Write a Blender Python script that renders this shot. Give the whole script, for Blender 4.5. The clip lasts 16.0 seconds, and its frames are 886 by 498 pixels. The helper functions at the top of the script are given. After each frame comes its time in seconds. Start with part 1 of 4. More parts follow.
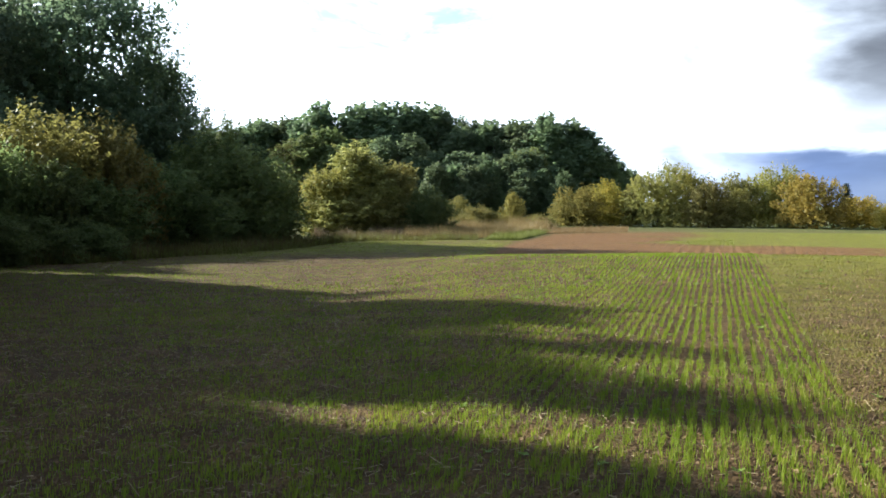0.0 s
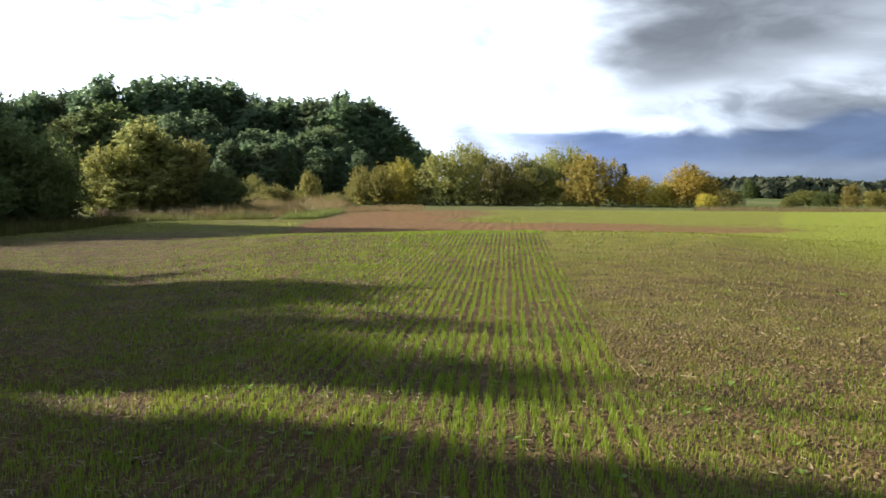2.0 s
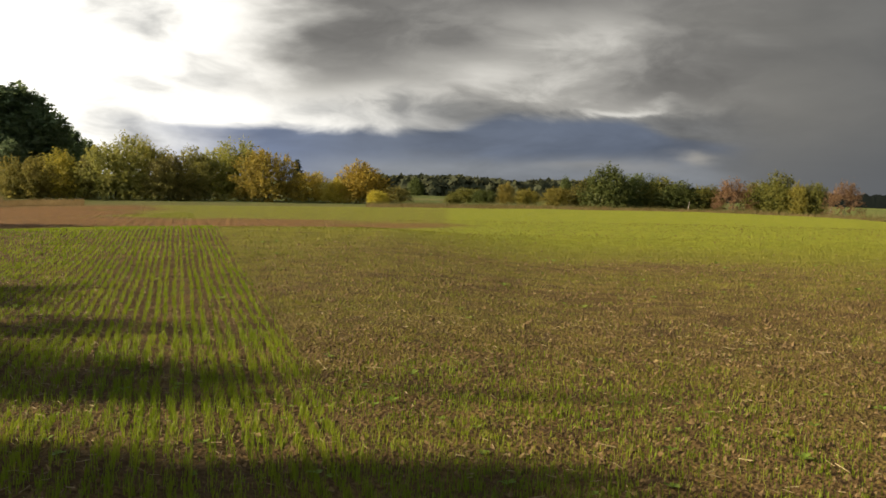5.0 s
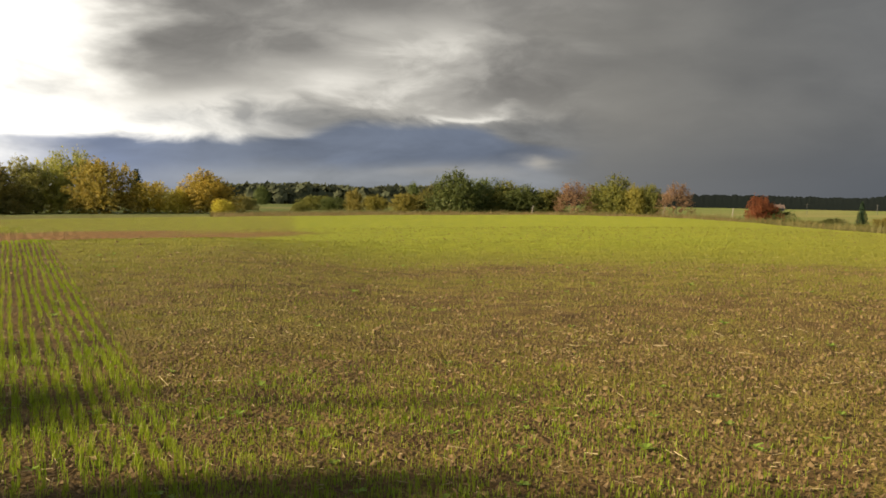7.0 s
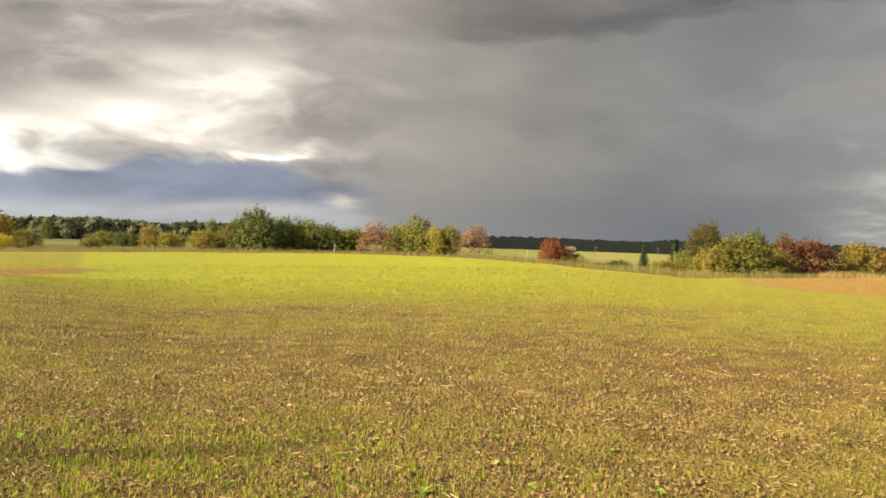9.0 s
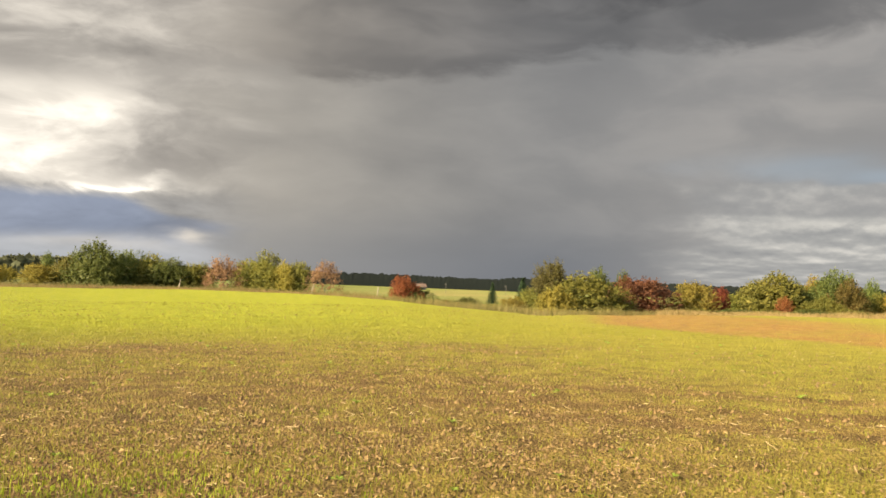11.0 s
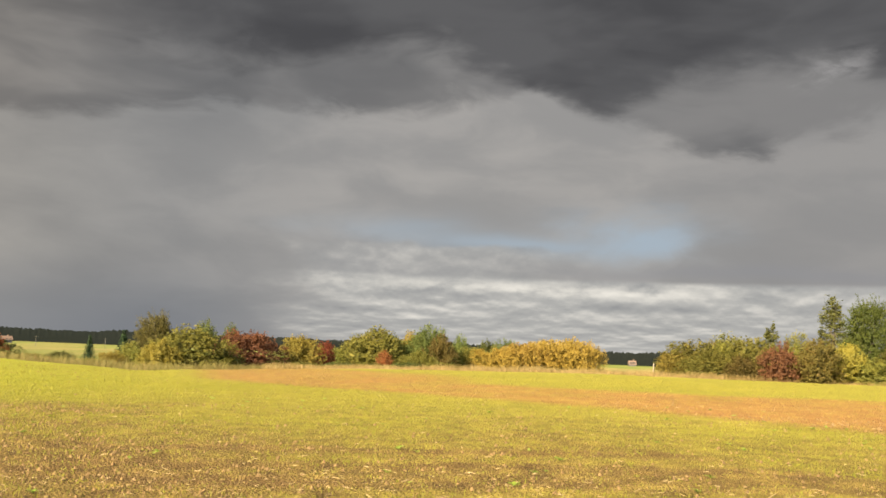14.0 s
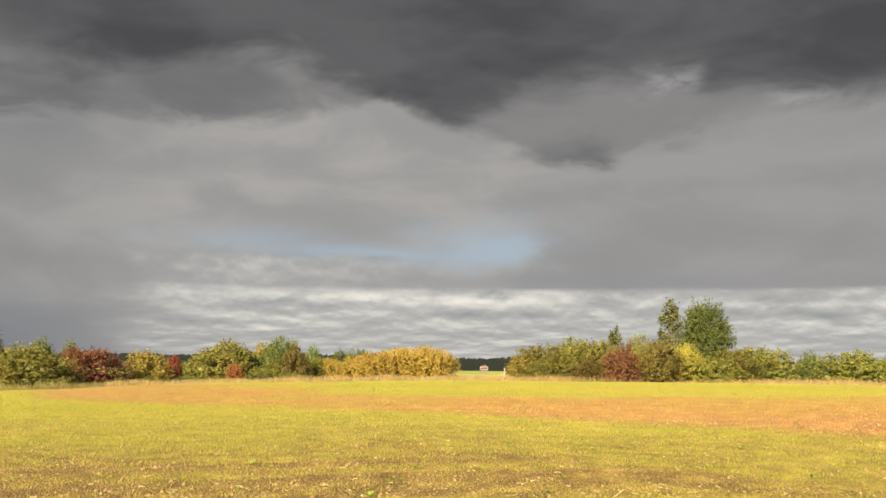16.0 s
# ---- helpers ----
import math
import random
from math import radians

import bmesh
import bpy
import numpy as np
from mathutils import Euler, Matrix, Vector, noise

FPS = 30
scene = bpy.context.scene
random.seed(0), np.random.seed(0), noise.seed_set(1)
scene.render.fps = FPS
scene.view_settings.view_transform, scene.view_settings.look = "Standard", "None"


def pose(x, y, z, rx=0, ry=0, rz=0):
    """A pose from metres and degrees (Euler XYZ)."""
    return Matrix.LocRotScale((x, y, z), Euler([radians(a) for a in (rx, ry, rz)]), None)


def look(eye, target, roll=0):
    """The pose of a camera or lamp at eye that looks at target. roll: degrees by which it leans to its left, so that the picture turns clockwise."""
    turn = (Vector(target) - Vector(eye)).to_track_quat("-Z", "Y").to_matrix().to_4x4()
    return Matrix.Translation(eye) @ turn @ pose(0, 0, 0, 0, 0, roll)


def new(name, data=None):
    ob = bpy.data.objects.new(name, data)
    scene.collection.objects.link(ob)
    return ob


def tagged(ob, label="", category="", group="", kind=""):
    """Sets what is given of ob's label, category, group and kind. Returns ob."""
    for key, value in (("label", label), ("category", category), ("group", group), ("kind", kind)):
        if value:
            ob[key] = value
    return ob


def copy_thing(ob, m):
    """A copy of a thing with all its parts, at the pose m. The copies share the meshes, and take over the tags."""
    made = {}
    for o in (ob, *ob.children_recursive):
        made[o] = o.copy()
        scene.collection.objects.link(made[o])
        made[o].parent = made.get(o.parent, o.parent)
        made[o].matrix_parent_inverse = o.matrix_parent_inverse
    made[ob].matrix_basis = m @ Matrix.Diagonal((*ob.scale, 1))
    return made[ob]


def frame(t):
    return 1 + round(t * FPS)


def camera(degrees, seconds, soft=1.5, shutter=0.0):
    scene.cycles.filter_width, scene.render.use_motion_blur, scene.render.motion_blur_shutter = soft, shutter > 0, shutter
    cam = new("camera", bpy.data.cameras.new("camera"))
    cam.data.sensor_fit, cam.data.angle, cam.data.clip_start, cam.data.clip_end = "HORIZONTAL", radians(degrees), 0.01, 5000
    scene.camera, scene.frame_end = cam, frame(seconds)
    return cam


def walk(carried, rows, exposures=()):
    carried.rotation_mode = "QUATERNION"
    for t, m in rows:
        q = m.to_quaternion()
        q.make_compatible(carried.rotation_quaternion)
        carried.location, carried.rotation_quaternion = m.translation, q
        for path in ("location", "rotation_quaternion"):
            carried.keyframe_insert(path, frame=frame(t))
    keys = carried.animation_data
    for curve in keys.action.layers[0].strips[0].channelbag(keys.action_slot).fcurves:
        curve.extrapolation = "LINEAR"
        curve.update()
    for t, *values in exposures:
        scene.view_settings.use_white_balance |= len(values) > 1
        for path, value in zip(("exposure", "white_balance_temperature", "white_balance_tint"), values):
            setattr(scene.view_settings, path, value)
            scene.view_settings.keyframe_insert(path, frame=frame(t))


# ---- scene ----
# the camera's own exposure and white balance drift as it turns away from the sun
EXPOSURES = [(0.0, 1.6, 5350, 8), (1.5, 1.53, 5350, 8), (2.2, 1.36, 5700, 8), (3.0, 1.03, 6650, 8), (5.2, 0.83, 7050, 8), (7.3, 1.2, 7200, 8), (8.0, 1.5, 7300, 8), (9.0, 1.84, 7600, 10), (11.8, 1.93, 7600, 10), (13.0, 1.95, 7600, 10), (16.0, 2.05, 7600, 10)]
cam = camera(49.9, 16.0, soft=1.65)
# seconds, place, and yaw, pitch and roll in degrees
PATH = [
    (0.0, -0.0, 0.0, 0.0, -0.03, -3.04, -0.95), (0.5, 0.042, 0.002, 0.007, -3.37, -3.58, -1.38), (1.0, 0.092, -0.013, -0.001, -5.84, -3.57, -0.85),
    (1.5, 0.105, -0.005, 0.005, -8.07, -3.42, -1.15), (2.0, 0.098, 0.001, -0.001, -12.2, -4.1, -1.03), (2.5, 0.093, 0.044, -0.009, -15.43, -3.98, -0.59),
    (3.0, 0.081, 0.081, -0.018, -20.48, -3.9, -1.2), (3.5, 0.056, 0.13, -0.021, -23.58, -3.9, -1.51), (4.0, 0.043, 0.119, -0.018, -25.77, -3.38, -1.32),
    (4.5, 0.041, 0.131, -0.022, -28.51, -3.56, -1.31), (5.0, 0.041, 0.14, -0.024, -31.72, -3.86, -1.83), (5.2, 0.05, 0.137, -0.032, -32.56, -3.7, -1.63),
    (7.3, 0.123, 0.179, -0.038, -42.48, -3.27, -1.16), (7.5, 0.141, 0.178, -0.034, -43.7, -3.27, -1.41), (8.0, 0.185, 0.137, -0.032, -46.77, -3.14, -1.13),
    (8.5, 0.227, 0.125, -0.027, -50.12, -2.14, -1.54), (9.0, 0.257, 0.121, -0.017, -52.49, -0.66, -1.71), (9.5, 0.287, 0.107, -0.012, -55.33, 0.03, -1.69),
    (9.7, 0.299, 0.105, -0.011, -56.4, -0.0, -1.65), (11.8, 0.329, 0.124, 0.001, -65.92, 2.73, -2.19), (12.0, 0.33, 0.129, 0.002, -67.68, 2.69, -2.12),
    (12.5, 0.358, 0.152, 0.013, -73.22, 3.41, -2.07), (13.0, 0.411, 0.167, 0.008, -78.47, 4.35, -1.84), (13.5, 0.451, 0.175, 0.006, -81.24, 5.16, -2.01),
    (14.0, 0.512, 0.169, 0.007, -84.39, 5.96, -2.37), (14.5, 0.552, 0.175, 0.011, -87.32, 6.65, -3.08), (15.0, 0.577, 0.183, -0.001, -90.06, 6.73, -2.95),
    (15.5, 0.578, 0.194, -0.003, -91.74, 6.6, -2.53), (16.0, 0.585, 0.177, 0.001, -93.31, 6.73, -0.64),
]
walk(cam, [(t, pose(x, y, 1.6 + z, 90 + p, 0, w) @ pose(0, 0, 0, 0, 0, -r)) for t, x, y, z, w, p, r in PATH], EXPOSURES)

# ---- light ----
SUN_BEARING, SUN_HEIGHT = -61.0, 25.0
sun_data = bpy.data.lights.new("sun", "SUN")
sun_data.energy, sun_data.angle, sun_data.color = 5.0, radians(1.0), (1.0, 0.86, 0.63)
sun = new("sun", sun_data)
sun_from = Vector((math.sin(radians(SUN_BEARING)) * math.cos(radians(SUN_HEIGHT)), math.cos(radians(SUN_BEARING)) * math.cos(radians(SUN_HEIGHT)), math.sin(radians(SUN_HEIGHT))))
sun.matrix_world = look(sun_from * 200, (0, 0, 0))


class Graph:
    """Short ways to write shader nodes."""

    def __init__(self, tree):
        self.tree = tree
        tree.nodes.clear()

    def node(self, kind, **values):
        n = self.tree.nodes.new(kind)
        for key, value in values.items():
            if key in n.inputs:
                self.put(n.inputs[key], value)
        return n

    def put(self, socket, value):
        if isinstance(value, bpy.types.NodeSocket):
            self.tree.links.new(value, socket)
        else:
            socket.default_value = value

    def math(self, op, a, b=0.0, c=0.0, clamp=False):
        n = self.tree.nodes.new("ShaderNodeMath")
        n.operation, n.use_clamp = op, clamp
        for s, v in zip(n.inputs, (a, b, c)):
            self.put(s, v)
        return n.outputs[0]

    def vmath(self, op, a, b=(0, 0, 0)):
        n = self.tree.nodes.new("ShaderNodeVectorMath")
        n.operation = op
        self.put(n.inputs[0], a)
        self.put(n.inputs[1], b)
        return n.outputs[0]

    def mix(self, fac, a, b, blend="MIX"):
        n = self.tree.nodes.new("ShaderNodeMix")
        n.data_type, n.blend_type = "RGBA", blend
        for s, v in zip((n.inputs[0], n.inputs[6], n.inputs[7]), (fac, a, b)):
            self.put(s, v)
        return n.outputs[2]

    def noise(self, vector, scale, detail=4, rough=0.55, colour=False):
        n = self.node("ShaderNodeTexNoise", Scale=scale, Detail=detail, Roughness=rough)
        self.put(n.inputs["Vector"], vector)
        return n.outputs["Color" if colour else "Fac"]

    def ramp(self, fac, *stops):
        n = self.tree.nodes.new("ShaderNodeValToRGB")
        e = n.color_ramp.elements
        while len(e) < len(stops):
            e.new(0.5)
        for el, (p, c) in zip(e, stops):
            el.position, el.color = p, (*c, 1) if len(c) == 3 else c
        self.put(n.inputs[0], fac)
        return n.outputs[0]

    def span(self, x, a, b):
        n = self.tree.nodes.new("ShaderNodeMapRange")
        n.interpolation_type = "SMOOTHSTEP"
        for s, v in zip(n.inputs, (x, a, b)):
            self.put(s, v)
        return n.outputs[0]


def build_sky():
    world = bpy.data.worlds.new("sky")
    scene.world = world
    world.use_nodes = True
    g = Graph(world.node_tree)
    ray = g.node("ShaderNodeTexCoord").outputs["Generated"]
    sky = g.tree.nodes.new("ShaderNodeTexSky")
    sky.sky_type, sky.sun_disc = "NISHITA", False
    sky.sun_elevation, sky.sun_rotation = radians(SUN_HEIGHT), radians(SUN_BEARING)
    part = g.tree.nodes.new("ShaderNodeSeparateXYZ")
    g.put(part.inputs[0], ray)
    x, y, z = part.outputs
    # bearing and height of the ray in degrees
    az = g.math("MULTIPLY", g.math("ARCTAN2", x, y), 57.2958)
    el = g.math("MULTIPLY", g.math("ARCSINE", z), 57.2958)
    flat = g.tree.nodes.new("ShaderNodeCombineXYZ")
    g.put(flat.inputs[0], g.math("MULTIPLY", az, 0.05))
    g.put(flat.inputs[1], g.math("MULTIPLY", el, 0.13))
    flat.inputs[2].default_value = 3.7
    plane = flat.outputs[0]
    bent = g.vmath("ADD", plane, g.vmath("MULTIPLY", g.vmath("SUBTRACT", g.noise(plane, 1.6, 3, 0.5, True), (0.5, 0.5, 0.5)), (0.55, 0.4, 0)))
    roll, puff = g.noise(bent, 2.4, 6, 0.52), g.noise(bent, 6.0, 6, 0.58)
    drift = g.noise(g.vmath("ADD", plane, (7.3, 1.9, 2.0)), 3.0, 5, 0.5)
    # ragged edges for every bank of cloud
    awarp = g.math("ADD", az, g.math("MULTIPLY", g.math("SUBTRACT", drift, 0.5), 10.0))
    ewarp = g.math("ADD", el, g.math("ADD", g.math("MULTIPLY", g.math("SUBTRACT", roll, 0.5), 4.5), g.math("MULTIPLY", g.math("SUBTRACT", puff, 0.5), 2.6)))
    easy = g.math("ADD", el, g.math("MULTIPLY", g.math("SUBTRACT", roll, 0.5), 1.6))

    def bank(a0, e0, wa, we, aa=None, ee=None):
        u = g.math("DIVIDE", g.math("SUBTRACT", aa or awarp, a0), wa)
        v = g.math("DIVIDE", g.math("SUBTRACT", ee or ewarp, e0), we)
        q = g.math("ADD", g.math("MULTIPLY", u, u), g.math("MULTIPLY", v, v))
        return g.math("POWER", 2.71828, g.math("MULTIPLY", q, -1.0))

    def both(a, b):
        return g.math("MULTIPLY", a, b)

    def less(a):
        return g.math("SUBTRACT", 1.0, a)

    def level(v, tint=(1, 1, 1)):
        return tuple(v * t for t in tint)

    blue = g.vmath("MULTIPLY", sky.outputs[0], (0.07, 0.07, 0.07))
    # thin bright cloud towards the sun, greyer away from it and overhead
    glow = both(bank(-30, 6, 58, 20, az, el), less(g.span(awarp, 22, 42)))
    texture = g.ramp(g.math("ADD", g.math("MULTIPLY", roll, 0.8), g.math("MULTIPLY", puff, 0.2)), (0.33, level(0.46, (1, 1.02, 1.05))), (0.54, level(1.05)))
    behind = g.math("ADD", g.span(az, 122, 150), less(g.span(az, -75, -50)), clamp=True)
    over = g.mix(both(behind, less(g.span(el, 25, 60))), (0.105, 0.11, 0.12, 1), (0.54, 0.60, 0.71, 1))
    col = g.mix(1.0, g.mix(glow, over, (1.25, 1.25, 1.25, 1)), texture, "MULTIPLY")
    ease_clear = g.math("ADD", el, g.math("MULTIPLY", g.math("SUBTRACT", roll, 0.5), 4.0))
    clear = g.math("ADD", g.span(bank(-3.0, 10.2, 11, 2.4, awarp, ease_clear), 0.12, 0.85), g.math("MULTIPLY", bank(-60, 40, 40, 14), 0.7), clamp=True)
    col = g.mix(g.math("MULTIPLY", both(clear, g.math("ADD", 0.55, g.math("MULTIPLY", less(g.span(puff, 0.40, 0.62)), 0.45))), 0.88), col, g.mix(0.85, g.vmath("MULTIPLY", blue, (1.5, 1.55, 1.5)), (0.20, 0.345, 0.45, 1)))
    # the grey deck: a dark lump, sunlit cloud beside and below it, white streaks over the blue-grey band
    ease = g.math("ADD", el, g.math("ADD", g.math("MULTIPLY", g.math("SUBTRACT", roll, 0.5), 3.0), g.math("MULTIPLY", g.math("SUBTRACT", puff, 0.5), 1.6)))
    soft = g.noise(g.vmath("ADD", bent, (1.1, 4.2, 5.0)), 1.8, 4, 0.5)
    mixed = g.math("ADD", g.math("MULTIPLY", roll, 0.6), g.math("MULTIPLY", puff, 0.4))
    light = g.math("ADD", 0.24, g.math("MULTIPLY", g.math("SUBTRACT", mixed, 0.5), 1.15))
    for a0, e0, wa, we, much in ((39.0, 9.0, 5.5, 1.7, 0.30), (27.5, 4.5, 7.0, 0.9, 0.55), (34, 6.6, 6.5, 1.2, 0.34), (31, 5.6, 9, 0.8, 0.22), (43, 4.75, 3.4, 0.35, 0.42), (26.5, 8.6, 4.6, 1.7, -0.10), (33, 11.5, 9, 1.3, -0.16), (44.5, 6.2, 4.5, 0.9, -0.10)):
        light = g.math("ADD", light, g.math("MULTIPLY", bank(a0, e0, wa, we, awarp, ease), much))
    light = g.math("ADD", light, g.math("MULTIPLY", less(g.span(awarp, 17, 26)), 0.55))
    grey = g.ramp(g.math("MULTIPLY", light, 0.8), (0.0, level(0.075, (1, 1.0, 1.03))), (0.16, level(0.115, (1, 1, 1.02))), (0.38, level(0.22)), (0.62, level(0.42)), (0.88, level(0.75)))
    deck = both(g.span(awarp, 14.5, 25.0), g.span(ease, 3.6, 5.2))
    col = g.mix(deck, col, grey)
    # the blue-grey band under it, paler towards the horizon
    top = g.math("ADD", 3.15, g.math("ADD", g.math("MULTIPLY", g.span(az, 31, 36), 1.05), g.math("MULTIPLY", g.span(az, 42, 46), -1.3)))
    under = g.math("SUBTRACT", g.math("ADD", el, g.math("ADD", g.math("MULTIPLY", g.math("SUBTRACT", roll, 0.5), 1.3), g.math("MULTIPLY", g.math("SUBTRACT", puff, 0.5), 0.7))), top)
    band = both(both(less(g.span(under, -0.35, 0.3)), g.span(awarp, 9, 22)), less(g.span(awarp, 44, 56)))
    depth = g.mix(g.span(easy, 0.9, 2.3), (0.118, 0.132, 0.158, 1), (0.066, 0.083, 0.122, 1))
    depth = g.mix(less(g.span(az, 16, 30)), depth, (0.072, 0.10, 0.178, 1))
    col = g.mix(g.math("MULTIPLY", band, 0.96), col, g.mix(1.0, depth, g.ramp(mixed, (0.36, level(0.82)), (0.64, level(1.22))), "MULTIPLY"))
    fleck = g.math("ADD", bank(46.4, 1.85, 1.7, 0.26, None, easy), g.math("MULTIPLY", bank(41, 1.35, 4.5, 0.3, None, easy), 0.35), clamp=True)
    col = g.mix(g.math("MULTIPLY", fleck, 0.5), col, (0.34, 0.325, 0.30, 1))
    # the curtain of rain, and the dull grey beyond
    rain = g.ramp(g.math("ADD", g.math("MULTIPLY", drift, 0.5), g.math("MULTIPLY", roll, 0.5)), (0.36, level(0.086, (1, 1.01, 1.03))), (0.64, level(0.108)))
    rain = g.mix(both(g.span(az, 56, 82), g.math("ADD", g.span(az, 70, 84), less(g.span(el, 10, 15)), clamp=True)), rain, g.mix(g.span(roll, 0.35, 0.65), (0.125, 0.122, 0.12, 1), (0.155, 0.148, 0.142, 1)))
    rain = g.mix(both(less(g.span(el, 0.0, 5.0)), less(g.span(az, 66, 80))), rain, (0.078, 0.083, 0.092, 1))
    col = g.mix(g.math("MULTIPLY", g.span(awarp, 43, 53), 0.96), col, rain)
    col = g.mix(g.math("MULTIPLY", g.span(awarp, 95, 104), 0.5), col, (0.105, 0.103, 0.103, 1))
    # gaps of blue, heaps of sunlit cloud low over the far fields
    gap = g.math("ADD", g.math("ADD", g.math("MULTIPLY", bank(81.5, 7.0, 4.5, 0.75, None, easy), 0.5), bank(96, 7.2, 3.4, 1.15, None, ease)), g.math("MULTIPLY", bank(89, 6.2, 5.5, 0.6, None, easy), 0.8), clamp=True)
    col = g.mix(g.math("MULTIPLY", gap, 0.95), col, (0.15, 0.182, 0.212, 1))
    # heaps of cloud, smaller towards the horizon, each lit on the side where it thins upwards
    rise = g.math("MULTIPLY", g.math("LOGARITHM", g.math("ADD", g.math("MAXIMUM", el, 0.0), 1.3), 2.71828), 2.3)

    def lumps(lift, scale, detail):
        p = g.tree.nodes.new("ShaderNodeCombineXYZ")
        g.put(p.inputs[0], g.math("MULTIPLY", az, 0.19))
        g.put(p.inputs[1], g.math("ADD", rise, lift))
        return g.noise(p.outputs[0], scale, detail, 0.55)

    puffs = lumps(0.0, 1.35, 6)
    slope = g.math("SUBTRACT", puffs, lumps(0.26, 1.35, 5))
    fine = g.math("SUBTRACT", lumps(0.0, 3.2, 4), lumps(0.11, 3.2, 4))
    lit = g.math("ADD", 0.33, g.math("ADD", g.math("MULTIPLY", slope, 0.85), g.math("MULTIPLY", fine, 0.35)))
    heap = g.ramp(lit, (0.08, level(0.125, (1, 1.01, 1.02))), (0.33, level(0.18, (1, 0.985, 0.95))), (0.58, level(0.30, (1, 0.955, 0.88))), (0.8, level(0.38, (1, 0.945, 0.85))))
    pile = g.math("ADD", el, g.math("MULTIPLY", g.math("SUBTRACT", puffs, 0.5), 1.6))
    flat_top = g.math("ADD", el, g.math("MULTIPLY", g.math("SUBTRACT", puffs, 0.5), 0.35))
    low_heaps = both(g.span(awarp, 72, 84), less(g.span(flat_top, 4.15, 4.5)))
    high_heaps = both(both(g.span(awarp, 73, 79), less(g.span(awarp, 87, 96))), less(g.span(pile, 5.9, 6.3)))
    col = g.mix(g.math("MULTIPLY", high_heaps, 0.85), col, g.mix(0.35, heap, (0.12, 0.12, 0.122, 1)))
    col = g.mix(low_heaps, col, heap)
    # the sunlit rim under the flat base
    rim = both(both(bank(90, 3.75, 11.5, 0.42, awarp, flat_top), g.span(puffs, 0.34, 0.58)), low_heaps)
    col = g.mix(g.math("MULTIPLY", rim, 0.55), col, (0.43, 0.405, 0.36, 1))
    col = g.mix(g.math("MULTIPLY", bank(104, 4.9, 17, 0.45, az, easy), 0.6), col, (0.112, 0.112, 0.118, 1))
    # the dark shower above: a mid-grey skirt, then its black belly with a few bright breaks
    slow = g.math("ADD", el, g.math("ADD", g.math("MULTIPLY", g.math("SUBTRACT", roll, 0.5), 3.2), g.math("MULTIPLY", g.math("SUBTRACT", puff, 0.5), 2.6)))
    skirt = g.math("ADD", g.math("ADD", 11.6, g.math("MULTIPLY", g.span(az, 58, 72), 2.1)), g.math("ADD", g.math("MULTIPLY", bank(87, 0, 4.5, 60, None, el), 1.6), g.math("ADD", g.math("MULTIPLY", bank(102, 0, 6, 60, None, el), -2.1), g.math("MULTIPLY", g.span(az, 108, 113), 0.6))))
    low_edge = both(g.span(g.math("SUBTRACT", slow, skirt), -0.5, 0.9), g.span(awarp, 40, 54))
    col = g.mix(g.math("MULTIPLY", low_edge, 0.85), col, g.mix(g.span(soft, 0.35, 0.65), (0.052, 0.052, 0.054, 1), (0.088, 0.086, 0.086, 1)))
    belly = g.math("ADD", 16.3, g.math("ADD", g.math("MULTIPLY", bank(93.2, 0, 4.8, 60, None, el), -2.8), g.math("ADD", g.math("MULTIPLY", bank(83, 0, 4, 60, None, el), 1.3), g.math("MULTIPLY", g.span(az, 106, 110), -1.4))))
    dark = both(g.span(g.math("SUBTRACT", slow, belly), -0.7, 1.7), g.span(awarp, 52, 74))
    col = g.mix(g.math("MULTIPLY", dark, 0.9), col, g.mix(g.span(soft, 0.35, 0.65), (0.024, 0.024, 0.026, 1), (0.040, 0.040, 0.042, 1)))
    rent = g.math("ADD", g.math("MULTIPLY", bank(106.8, 16.4, 1.1, 1.0, awarp, slow), 0.6), g.math("MULTIPLY", bank(113.4, 14.9, 2.6, 0.5, awarp, slow), 0.8), clamp=True)
    rent = both(rent, g.span(puff, 0.36, 0.56))
    col = g.mix(rent, col, (0.15, 0.145, 0.145, 1))
    col = g.mix(g.span(az, 46, 70), col, g.vmath("MULTIPLY", col, (0.59, 0.645, 0.735)))
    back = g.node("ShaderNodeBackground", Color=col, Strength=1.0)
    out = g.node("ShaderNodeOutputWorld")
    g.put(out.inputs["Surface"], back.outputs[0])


build_sky()


# ---- materials ----
def material(name):
    m = bpy.data.materials.new(name)
    m.use_nodes = True
    return m, Graph(m.node_tree)


def finish(g, shader):
    g.put(g.node("ShaderNodeOutputMaterial").inputs["Surface"], shader)


